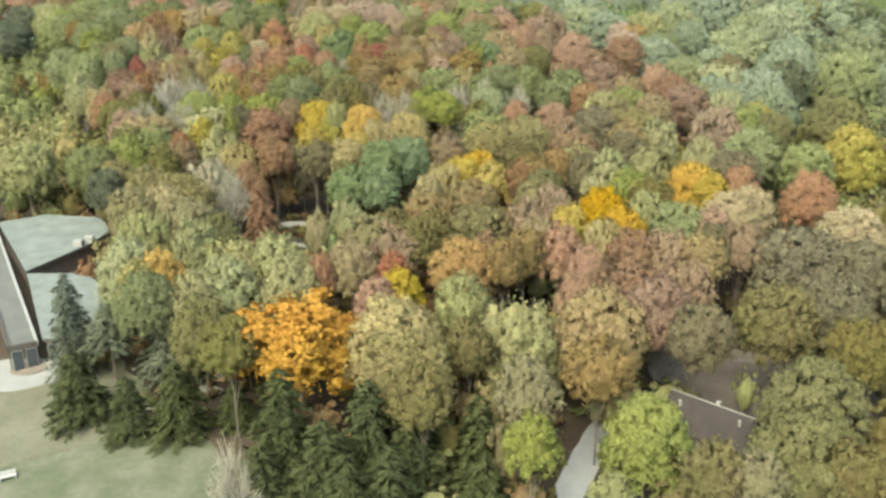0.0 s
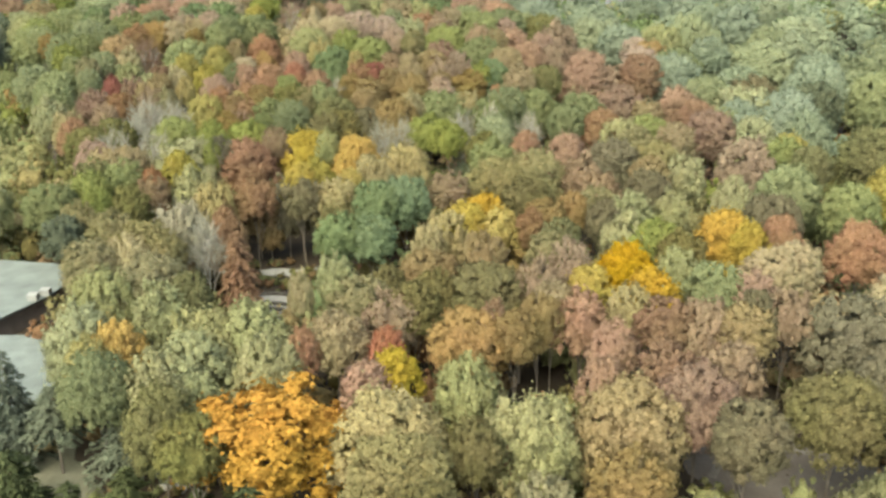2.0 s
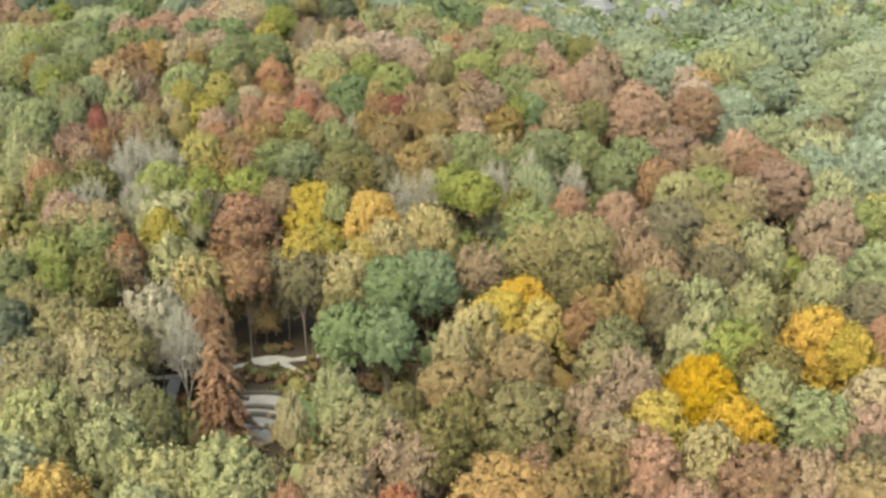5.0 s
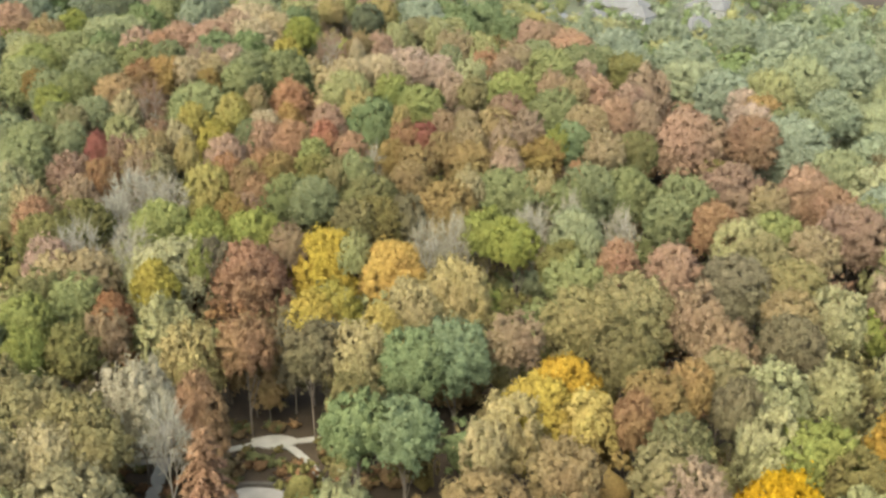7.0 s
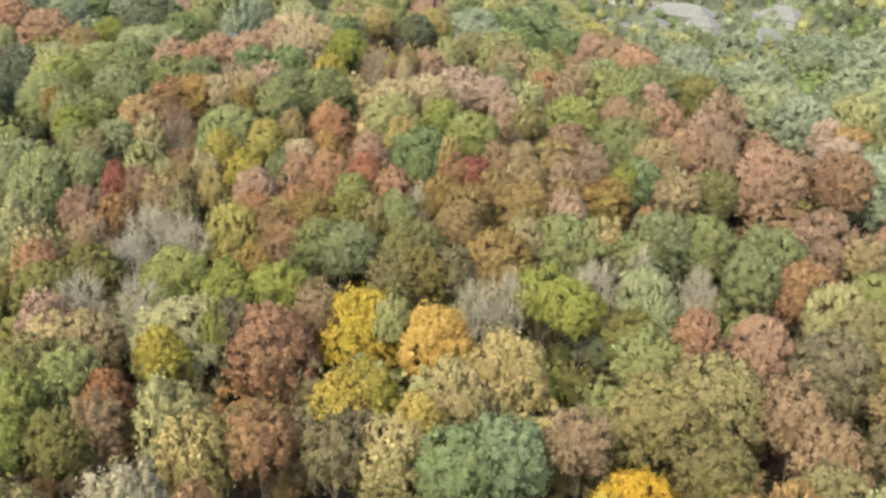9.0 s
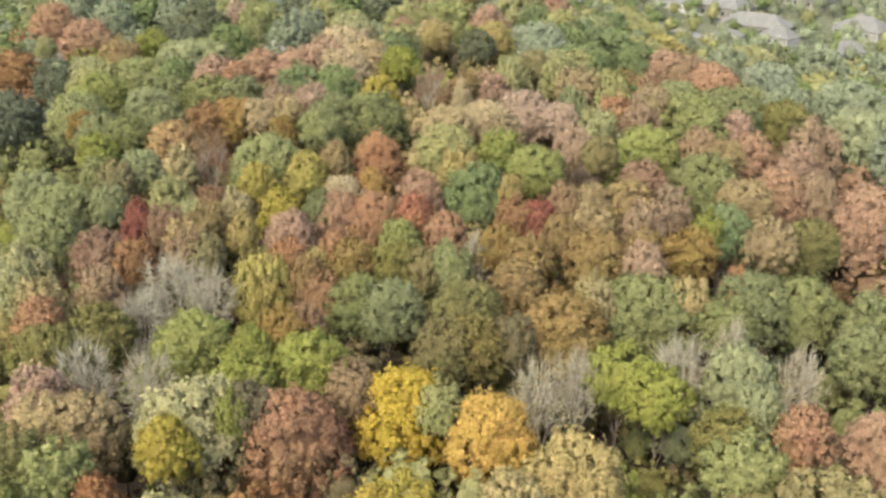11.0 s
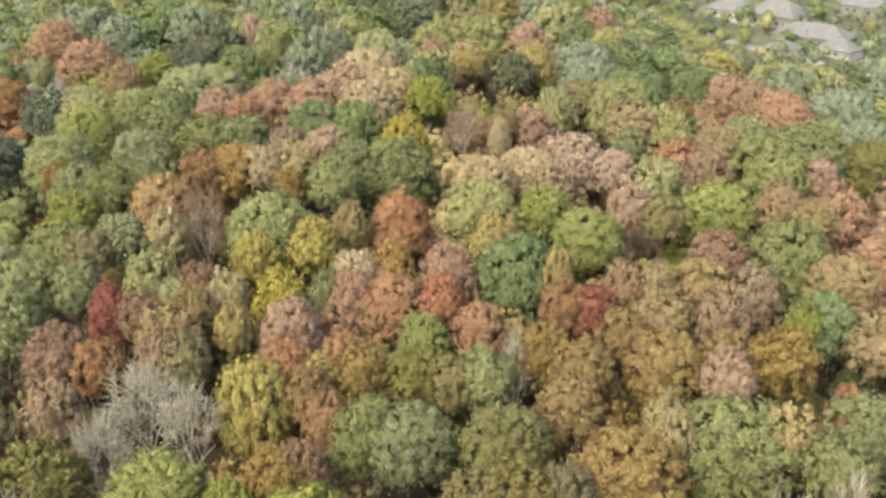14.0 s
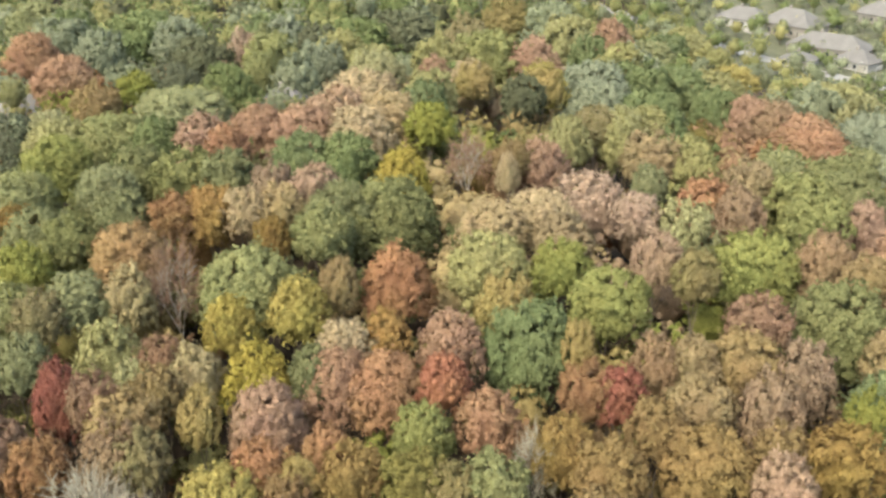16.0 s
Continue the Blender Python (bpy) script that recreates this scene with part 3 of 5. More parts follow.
def limbs(seed, spread_out=0.7, twigs=1, depth=3, stem=0.035, thin=0.5):
    """Trunk and boughs, 1 in radius; z from -1 (foot) to 1 (crown's top); each bough splits again and again."""
    rng, bm = np.random.default_rng(seed), bmesh.new()

    def grow(p, d, long, r, level):
        q = p + d * long
        rod(bm, p, q, r, r * 0.66, 6 if level == 0 else 4 if level == 1 else 3)
        if level == depth:
            return
        n = 5 if level == 0 else 3 + twigs
        for k in range(n):
            a = k / n * math.tau + rng.uniform(-0.5, 0.5)
            out = Vector((math.cos(a), math.sin(a), 0)) * spread_out * rng.uniform(0.5, 1.1)
            e = (d * rng.uniform(0.7, 1.1) + out + Vector((0, 0, 0.15))).normalized()
            at = p.lerp(q, rng.uniform(0.45, 1.0)) if k else q
            grow(at, e, long * rng.uniform(0.5, 0.75), r * thin, level + 1)

    grow(Vector((0, 0, -1)), Vector((rng.normal(0, 0.04), rng.normal(0, 0.04), 1)).normalized(), 0.85, stem, 0)
    return bm


CROWNS, TRUNKS = {}, {}
for form in ("oak", "maple", "elm"):
    for v in range(4):
        CROWNS[form, "large", v] = leaf_mesh("crown", broad_tris(10 * v + len(form), 170, 27, 0.042, form, -0.5, STUD, STUD_FACES), LEAF)
        CROWNS[form, "huge", v] = leaf_mesh("crown", broad_tris(50 + 10 * v + len(form), 240, 29, 0.034, form, -0.5, STUD, STUD_FACES), LEAF)
        CROWNS[form, "small", v] = leaf_mesh("crown", broad_tris(100 + 10 * v + len(form), 90, 26, 0.060, form, -0.4, STUD, STUD_FACES), LEAF)
for v in range(4):
    CROWNS["ragged", "huge", v] = leaf_mesh("crown", broad_tris(90 + v, 105, 60, 0.042, "ragged"), LEAF)
    CROWNS["fir", "large", v] = leaf_mesh("crown", fir_tris(300 + v, 19, 26, 0.085), NEEDLE)
    CROWNS["larch", "large", v] = leaf_mesh("crown", fir_tris(330 + v, 24, 46, 0.060), LEAF)
    CROWNS["poplar", "large", v] = CROWNS["maple", "large", v]
    CROWNS["bare", "large", v] = leaf_mesh("crown", twig_tris(360 + v, 70, 15), LEAF)
for v in range(4):
    for key, bm, bark in (("leafy", limbs(500 + v, 0.75, 0, 2), BARK), ("bare", limbs(520 + v, 0.95, 1, 4, 0.04, 0.6), TWIG)):
        me = bpy.data.meshes.new("trunk")
        bm.to_mesh(me)
        bm.free()
        me.materials.append(bark)
        TRUNKS[key, v] = me
bm = bmesh.new()
rod(bm, (0, 0, -1), (0, 0, 0.85), 0.06, 0.012, 6)
TRUNKS["straight", 0] = bpy.data.meshes.new("trunk")
bm.to_mesh(TRUNKS["straight", 0])
bm.free()
TRUNKS["straight", 0].materials.append(BARK)
WOOD = random.Random(7)
PLANTED = []
NAMES = {"oak": "oak_tree", "maple": "maple_tree", "elm": "elm_tree", "fir": "fir_tree", "poplar": "poplar_tree", "bare": "bare_tree", "beech": "beech_tree", "ash": "ash_tree", "larch": "larch_tree"}
LIKE = {"beech": "oak", "ash": "elm"}
CONES = ("fir", "larch")


def plant(kind, x, y, top, r, tone, clear=0.0, form=""):
    """A tree on the ground at (x, y), its top at that height, its crown r in radius, its stem clear of leaves for that share of its height."""
    z = ground_z(x, y) - 0.15
    high = max(top - z, 4.0)
    r = min(r, high * 0.55)
    tree = thing(NAMES[kind], pose(x, y, z, 0, 0, WOOD.uniform(0, 360)),
                 {"fir": "%s fir tree with drooping boughs", "poplar": "narrow %s poplar tree in autumn leaf", "bare": "bare %s tree with pale leafless branches"}.get(
                     kind, "%s " + kind + " tree in autumn leaf") % WORDS[tone], "tree", "trees of the wood")
    v = WOOD.randrange(4)
    trunk = new("trunk", TRUNKS["bare" if kind == "bare" else "straight" if kind in CONES else "leafy", 0 if kind in CONES else v])
    trunk.parent = tree
    trunk.matrix_local = Matrix.LocRotScale((0, 0, high / 2), None, (r, r, high / 2))
    crown = new("crown", CROWNS[form or LIKE.get(kind, kind), "large" if kind in ("fir", "larch", "poplar", "bare") else "huge" if r > 5.6 and y < 300 else "large" if y < (245 if r < 4.5 else 330) and r > 3.0 else "small", v])
    crown.parent, crown.color = tree, TONES[tone]
    low = high * max(clear, {"fir": 0.05, "larch": 0.05, "bare": 0.25}.get(kind, 0.10))
    if kind not in ("fir", "larch", "poplar", "bare"):
        low = max(low, high - max(7.0, r * (3.4 if kind in ("elm", "ash") or form else 3.0 if kind == "maple" else 2.6)))
    elif kind == "poplar":
        low = max(low, high - r * 5.0)
    crown.matrix_local = Matrix.LocRotScale((0, 0, (high + low) / 2), Euler((0, 0, WOOD.uniform(0, 6.28))),
                                            (r * WOOD.uniform(1.04, 1.16), r * WOOD.uniform(1.04, 1.2), (high - low) / 2))
    PLANTED.append((x, y, r, tone, kind))
    return tree


# 40 to 80 metres from the start
plant("elm", 13.6, 63.6, 14.3, 1.7, "sage")
plant("oak", 25.5, 66.8, 14.0, 2.2, "khaki")
plant("bare", -15.9, 67.2, 14.6, 2.0, "grey")
plant("oak", 22.4, 67.8, 14.2, 2.6, "olive")
plant("oak", 33.9, 68.0, 13.8, 2.2, "olive")
plant("oak", 30.4, 70.9, 14.0, 4.4, "moss")
plant("maple", 8.3, 71.5, 14.6, 2.3, "lime")
plant("maple", 18.3, 75.0, 14.5, 3.6, "lime")
plant("oak", -1.2, 78.5, 15.1, 2.7, "olive")
# 80 to 120 metres from the start
plant("oak", 34.2, 80.5, 14.1, 4.5, "moss")
plant("elm", 8.4, 80.7, 14.8, 2.6, "khaki")
plant("beech", 15.0, 83.6, 14.8, 2.9, "ochre")
plant("oak", -2.7, 85.2, 15.3, 3.9, "khaki")
plant("oak", -20.2, 87.7, 15.6, 2.6, "moss")
plant("oak", 3.1, 88.1, 15.2, 2.2, "olive")
plant("oak", 41.7, 89.3, 14.1, 3.2, "olive")
plant("oak", 25.9, 91.4, 14.8, 3.1, "taupe")
plant("maple", -4.5, 91.5, 15.8, 4.9, "straw")
plant("maple", -14.2, 91.9, 16.6, 8.4, "gold", 0.0, "ragged")
plant("elm", 8.1, 92.0, 15.2, 4.1, "cream")
plant("elm", -24.4, 93.3, 15.5, 3.1, "moss")
plant("oak", 16.5, 94.0, 15.1, 4.7, "tan")
plant("oak", 34.9, 96.1, 14.7, 3.9, "olive")
plant("beech", 22.9, 97.0, 15.1, 3.4, "dusk")
plant("maple", -6.5, 97.3, 15.6, 2.4, "coral")
plant("oak", -31.2, 97.9, 16.0, 3.3, "forest")
plant("elm", 2.2, 98.0, 15.5, 2.9, "sage")
plant("maple", 14.6, 98.1, 15.3, 2.3, "rose")
plant("elm", -25.7, 98.4, 15.9, 2.8, "cream")
# umber oaks round the clearing: the shade there is put into their leaf colour
plant("oak", 41.6, 99.2, 14.6, 4.3, "umber")
plant("maple", -4.3, 99.5, 15.6, 2.4, "yellow")
plant("beech", 20.9, 100.9, 15.3, 2.8, "dusk")
plant("maple", -32.8, 101.3, 16.1, 2.1, "lemon")
plant("ash", 27.0, 101.7, 15.2, 2.7, "clay")
plant("elm", -23.7, 101.8, 16.0, 3.8, "sage")
plant("elm", -16.6, 101.9, 15.8, 3.4, "cream")
plant("maple", -5.1, 104.1, 15.7, 1.8, "red")
plant("maple", -13.3, 104.2, 15.8, 1.6, "coral")
plant("maple", -31.4, 104.7, 16.2, 2.8, "amber")
plant("maple", 16.5, 105.5, 15.5, 2.2, "coral")
plant("elm", -35.5, 106.6, 16.4, 3.7, "sage")
plant("oak", -10.5, 106.6, 15.8, 2.9, "tan")
plant("elm", -23.7, 106.8, 16.1, 4.0, "cream")
plant("beech", 7.0, 107.2, 15.6, 2.2, "ochre")
plant("oak", 2.2, 107.5, 15.7, 3.5, "orange")
plant("elm", -19.3, 108.0, 16.0, 4.1, "sage")
plant("oak", 29.5, 108.7, 15.3, 2.7, "tan")
plant("oak", 48.6, 109.3, 14.3, 3.9, "umber")
plant("oak", 4.9, 109.4, 15.7, 1.4, "rust")
plant("ash", 26.1, 110.1, 15.5, 3.6, "clay")
plant("beech", 22.0, 110.4, 15.5, 2.8, "dusk")
plant("beech", 9.5, 110.8, 15.7, 2.3, "ochre")
plant("oak", 42.3, 111.6, 14.8, 5.2, "umber")
plant("ash", -5.6, 111.9, 15.9, 3.0, "clay")
plant("maple", 14.0, 112.3, 15.7, 3.0, "coral")
plant("oak", 31.9, 112.8, 15.2, 1.9, "umber")
plant("oak", -3.2, 113.2, 15.9, 2.5, "olive")
plant("ash", 18.7, 113.2, 15.7, 2.5, "straw")
plant("elm", -29.5, 113.2, 16.5, 2.9, "sage")
plant("ash", 35.1, 113.4, 15.2, 2.5, "clay")
plant("oak", 11.0, 113.8, 15.8, 2.5, "tan")
plant("oak", -8.8, 114.7, 16.0, 2.9, "khaki")
plant("oak", -26.5, 115.2, 16.5, 1.9, "moss")
plant("elm", -36.3, 115.5, 16.8, 3.9, "sage")
plant("ash", -15.2, 115.6, 16.1, 1.3, "straw")
plant("oak", -1.1, 116.8, 15.8, 2.2, "olive")
plant("maple", 32.9, 117.3, 15.4, 2.4, "rose")
plant("maple", 21.9, 117.3, 15.7, 3.0, "amber")
plant("oak", -11.3, 117.3, 15.7, 2.0, "sage")
plant("maple", 15.4, 118.1, 15.8, 2.6, "yellow")
plant("oak", 3.7, 118.3, 15.9, 4.1, "olive")
plant("oak", -6.3, 118.4, 15.6, 1.8, "olive")
plant("ash", 9.9, 118.9, 15.9, 2.5, "clay")
plant("oak", 29.3, 119.0, 15.5, 3.0, "green")
plant("oak", -32.3, 119.1, 16.8, 4.0, "khaki")
# 120 to 160 metres from the start
plant("beech", 50.4, 120.1, 14.2, 3.5, "peach")
plant("elm", -12.1, 120.6, 16.2, 2.0, "sage")
plant("beech", -2.1, 121.6, 16.1, 3.2, "ochre")
plant("oak", -39.8, 122.2, 17.1, 3.2, "khaki")
plant("beech", 36.3, 123.4, 15.2, 3.1, "peach")
plant("elm", 25.7, 123.5, 15.6, 2.2, "sage")
plant("ash", -35.8, 124.4, 17.1, 3.1, "straw")
plant("maple", 20.0, 124.7, 15.8, 3.3, "amber")
plant("larch", -23.7, 124.9, 16.7, 3.0, "salmon")
plant("ash", 14.1, 125.0, 15.9, 2.6, "clay")
plant("oak", -32.2, 125.8, 17.0, 2.3, "khaki")
plant("beech", 39.3, 125.8, 15.0, 2.9, "peach")
plant("beech", 4.2, 127.1, 16.1, 2.8, "ochre")
plant("oak", 11.9, 127.4, 16.0, 2.5, "khaki")
plant("oak", 27.1, 127.4, 15.6, 2.7, "olive")
plant("oak", -35.2, 127.9, 17.1, 3.0, "khaki")
plant("ash", -2.0, 129.4, 16.2, 1.9, "straw")
plant("bare", -28.3, 129.8, 17.0, 2.2, "grey")
plant("oak", -45.1, 129.8, 17.3, 2.3, "slate")
plant("oak", -39.8, 131.1, 17.3, 2.8, "khaki")
plant("oak", 13.2, 131.4, 15.9, 2.4, "moss")
plant("oak", -13.0, 131.5, 16.6, 2.8, "jade")
plant("oak", -9.0, 131.6, 16.4, 2.8, "jade")
plant("oak", 24.7, 132.3, 15.6, 3.0, "lime")
plant("maple", 36.2, 133.1, 15.0, 2.5, "yellow")
plant("ash", -0.4, 133.3, 16.3, 2.9, "straw")
plant("poplar", -26.8, 133.8, 17.0, 2.2, "rust")
plant("elm", 20.9, 134.0, 15.7, 3.0, "cream")
plant("oak", -44.9, 134.0, 17.4, 2.3, "khaki")
plant("elm", -32.4, 135.1, 17.2, 3.3, "silver")
plant("oak", 9.8, 135.1, 16.0, 1.7, "rust")
plant("maple", 6.3, 135.3, 16.1, 2.5, "yellow")
plant("oak", -13.4, 135.3, 16.5, 2.2, "olive")
plant("maple", 50.1, 135.3, 14.0, 3.5, "coral")
plant("maple", 40.5, 135.7, 14.7, 2.4, "coral")
plant("maple", 34.0, 136.9, 15.0, 3.8, "amber")
plant("maple", 2.0, 137.0, 16.2, 3.5, "yellow")
plant("oak", 19.3, 138.3, 15.7, 2.2, "taupe")
plant("beech", 12.0, 138.8, 15.9, 2.7, "ochre")
plant("oak", -44.3, 139.3, 17.4, 1.9, "lime")
plant("oak", -40.6, 140.7, 17.3, 2.4, "moss")
plant("oak", -50.9, 140.8, 17.3, 3.1, "forest")
plant("maple", 4.4, 141.2, 16.1, 3.4, "amber")
plant("oak", 15.5, 141.5, 15.7, 2.0, "orange")
plant("elm", -30.2, 142.0, 17.1, 3.0, "straw")
plant("elm", 23.0, 142.7, 15.4, 3.0, "sage")
plant("oak", -38.3, 143.4, 17.4, 2.2, "brown")
plant("oak", -9.7, 143.5, 16.6, 3.1, "jade")
plant("oak", -19.0, 143.8, 16.9, 2.5, "taupe")
plant("oak", 41.5, 143.9, 14.3, 3.5, "taupe")
plant("elm", 28.7, 144.0, 15.1, 2.4, "cream")
plant("oak", -25.2, 144.0, 17.0, 2.5, "rust")
plant("oak", 18.8, 144.0, 15.5, 2.7, "khaki")
plant("ash", -14.8, 144.4, 16.8, 2.9, "straw")
plant("oak", -62.5, 145.7, 16.4, 3.7, "sage")
plant("oak", -47.4, 145.8, 17.3, 2.4, "lime")
plant("oak", -5.7, 146.0, 16.5, 3.4, "jade")
plant("elm", -33.7, 146.6, 17.6, 3.0, "cream")
plant("oak", 10.3, 146.6, 15.9, 2.9, "olive")
plant("maple", -39.6, 148.0, 17.2, 2.1, "russet")
plant("oak", 0.0, 148.6, 16.2, 2.7, "brown")
plant("maple", -13.2, 148.8, 16.7, 2.1, "yellow")
plant("maple", -20.4, 150.6, 16.9, 2.6, "yellow")
plant("oak", 54.2, 150.9, 13.3, 3.8, "green")
plant("ash", 20.5, 151.0, 15.3, 3.0, "clay")
plant("elm", 38.4, 151.1, 14.3, 2.7, "cream")
plant("oak", -44.4, 151.4, 17.2, 2.5, "green")
plant("oak", -48.8, 152.4, 17.1, 2.5, "moss")
plant("maple", -18.4, 152.8, 16.8, 3.0, "lemon")
plant("oak", 27.0, 153.4, 14.7, 3.1, "taupe")
plant("ash", -10.7, 154.8, 16.6, 2.8, "straw")
plant("oak", 6.2, 155.3, 15.9, 3.6, "khaki")
plant("maple", -38.0, 156.6, 17.0, 2.3, "lemon")
plant("beech", -48.9, 157.2, 17.0, 2.5, "peach")
plant("oak", 47.9, 157.9, 13.6, 4.3, "green")
plant("ash", 18.5, 158.3, 15.2, 2.8, "clay")
plant("oak", -46.4, 158.3, 17.0, 3.4, "tan")
plant("oak", 28.0, 159.3, 14.6, 2.8, "tan")
plant("oak", 11.7, 159.8, 15.6, 4.5, "khaki")
# 160 to 200 metres from the start
plant("ash", -7.0, 160.8, 16.4, 4.0, "straw")
plant("oak", -34.5, 161.1, 16.9, 1.2, "lime")
plant("elm", 33.7, 162.2, 14.2, 2.9, "cream")
plant("elm", -38.5, 162.2, 16.9, 4.8, "cream")
plant("maple", -52.2, 162.4, 16.9, 2.7, "rose")
plant("maple", 65.5, 162.5, 13.0, 4.7, "lemon")
plant("maple", -29.4, 162.7, 16.9, 4.2, "russet")
plant("oak", -33.5, 163.1, 16.9, 2.1, "taupe")
plant("oak", 6.0, 163.8, 15.8, 2.8, "green")
plant("maple", -13.8, 166.0, 16.6, 3.5, "amber")
plant("bare", -44.4, 166.7, 16.8, 2.7, "grey")
plant("elm", -18.4, 166.8, 16.7, 1.9, "sage")
plant("bare", -50.7, 167.2, 16.8, 3.0, "grey")
plant("oak", 4.5, 167.6, 15.9, 2.5, "moss")
plant("oak", -36.0, 168.2, 16.8, 2.6, "lime")
plant("oak", -26.3, 168.2, 16.8, 2.2, "brown")
plant("oak", 24.2, 168.5, 14.6, 4.2, "taupe")
plant("maple", -21.7, 168.8, 16.7, 4.1, "yellow")
plant("oak", 30.8, 168.9, 14.1, 3.7, "khaki")
plant("oak", -55.5, 169.3, 16.7, 3.1, "moss")
plant("oak", 54.7, 169.9, 12.9, 3.1, "moss")
plant("maple", 11.1, 170.4, 15.5, 2.5, "coral")
plant("maple", 17.7, 171.6, 15.0, 3.3, "rose")
plant("bare", -10.9, 172.0, 16.5, 2.6, "grey")
plant("oak", -36.9, 172.4, 16.8, 2.1, "lime")
plant("elm", 7.8, 172.5, 15.7, 2.2, "pale")
plant("oak", -31.4, 172.8, 16.7, 3.7, "lime")
plant("oak", -0.5, 173.6, 16.1, 2.8, "lime")
plant("ash", 46.0, 174.0, 13.0, 4.6, "clay")
plant("oak", -52.7, 174.1, 16.7, 3.0, "moss")
plant("oak", -43.6, 174.5, 16.7, 3.1, "lime")
plant("oak", 51.6, 175.1, 12.8, 2.9, "lime")
plant("maple", -59.6, 175.1, 16.6, 2.6, "coral")
plant("bare", -7.6, 175.6, 16.4, 2.7, "grey")
plant("oak", -4.1, 176.0, 16.3, 2.9, "lime")
plant("oak", 28.9, 177.0, 14.0, 3.1, "khaki")
plant("beech", -34.9, 177.1, 16.7, 2.4, "ochre")
plant("oak", -20.4, 177.1, 16.6, 2.9, "olive")
plant("maple", 53.6, 178.3, 12.5, 3.2, "lemon")
plant("oak", -33.8, 178.5, 16.7, 2.0, "rust")
plant("oak", -17.3, 178.7, 16.6, 2.9, "olive")
plant("oak", 67.3, 178.7, 13.2, 4.9, "moss")
plant("ash", -61.7, 179.4, 16.6, 2.9, "straw")
plant("elm", 6.7, 179.6, 15.8, 3.5, "pale")
plant("oak", -14.1, 179.9, 16.6, 2.2, "umber")
plant("bare", -51.5, 180.2, 16.2, 2.9, "grey")
plant("bare", 12.2, 180.7, 15.4, 2.7, "grey")
plant("bare", 1.4, 180.9, 16.1, 2.9, "grey")
plant("oak", 35.7, 181.1, 13.3, 3.0, "tan")
plant("elm", 27.3, 182.0, 14.0, 3.2, "cream")
plant("elm", -66.0, 182.4, 16.7, 2.2, "sage")
plant("ash", -57.3, 182.9, 16.7, 2.7, "clay")
plant("bare", 6.2, 184.5, 15.9, 2.2, "grey")
plant("oak", -27.2, 184.9, 16.7, 3.2, "forest")
plant("beech", -9.7, 185.0, 16.5, 4.1, "ochre")
plant("oak", -30.6, 185.3, 16.7, 3.2, "forest")
plant("bare", -46.3, 185.4, 16.8, 2.6, "grey")
plant("oak", -33.9, 185.4, 16.7, 2.1, "rust")
plant("oak", 32.1, 185.8, 13.5, 3.1, "lime")
plant("elm", -67.7, 186.5, 16.8, 2.9, "cream")
plant("oak", -19.6, 186.5, 16.7, 3.3, "moss")
plant("oak", 24.8, 186.8, 14.2, 3.4, "rust")
plant("oak", 18.6, 187.1, 15.0, 3.1, "forest")
plant("bare", -51.3, 187.5, 16.8, 3.8, "grey")
plant("oak", 6.0, 188.5, 16.0, 2.8, "forest")
plant("ash", -6.7, 189.5, 16.5, 1.7, "straw")
plant("elm", -42.2, 189.7, 16.9, 3.4, "lemon")
plant("oak", -56.4, 189.9, 16.9, 2.3, "rust")
plant("oak", -37.2, 190.0, 16.4, 2.0, "brown")
plant("beech", -61.2, 191.2, 17.0, 2.9, "dusk")
plant("elm", 51.7, 191.4, 11.8, 4.2, "sage")
plant("oak", -1.9, 191.5, 16.5, 4.5, "forest")
plant("beech", -15.1, 192.0, 16.8, 2.5, "ochre")
plant("oak", -7.3, 192.0, 16.3, 1.7, "straw")
plant("ash", 2.2, 192.5, 16.3, 2.4, "straw")
plant("maple", -37.0, 192.8, 16.4, 1.8, "straw")
plant("oak", -49.8, 192.8, 17.0, 1.9, "khaki")
plant("ash", -52.2, 193.0, 17.1, 2.4, "clay")
plant("maple", -40.3, 193.2, 17.0, 2.4, "coral")
plant("beech", 44.3, 193.2, 12.2, 4.2, "dusk")
plant("oak", -25.8, 193.6, 16.9, 1.8, "khaki")
plant("beech", -33.6, 194.0, 17.0, 2.5, "ochre")
plant("oak", -28.4, 194.3, 17.0, 2.5, "moss")
plant("oak", -22.7, 194.8, 17.0, 2.5, "green")
plant("oak", 21.8, 195.1, 15.0, 4.6, "forest")
plant("oak", 9.1, 195.3, 16.0, 3.8, "forest")
plant("ash", 61.7, 195.5, 11.6, 4.5, "hazed")
plant("oak", -70.4, 195.9, 17.5, 3.7, "green")
plant("maple", -36.1, 196.4, 17.2, 1.9, "salmon")
plant("oak", 14.4, 196.5, 15.5, 3.8, "forest")
plant("oak", -53.1, 197.0, 17.3, 3.0, "tan")
plant("maple", 7.2, 197.2, 16.2, 1.4, "coral")
plant("ash", 51.9, 197.7, 11.2, 3.5, "hazed")
plant("beech", -15.0, 198.6, 17.1, 2.6, "ochre")
plant("ash", -47.5, 198.7, 17.4, 1.8, "straw")
plant("beech", -56.8, 198.8, 17.5, 2.1, "dusk")
plant("beech", 47.8, 199.3, 11.0, 2.7, "green")
plant("oak", -2.2, 199.7, 16.8, 2.3, "blush")
plant("bare", -20.8, 199.7, 17.2, 1.7, "grey")
plant("poplar", -61.1, 199.9, 17.7, 2.0, "crimson")
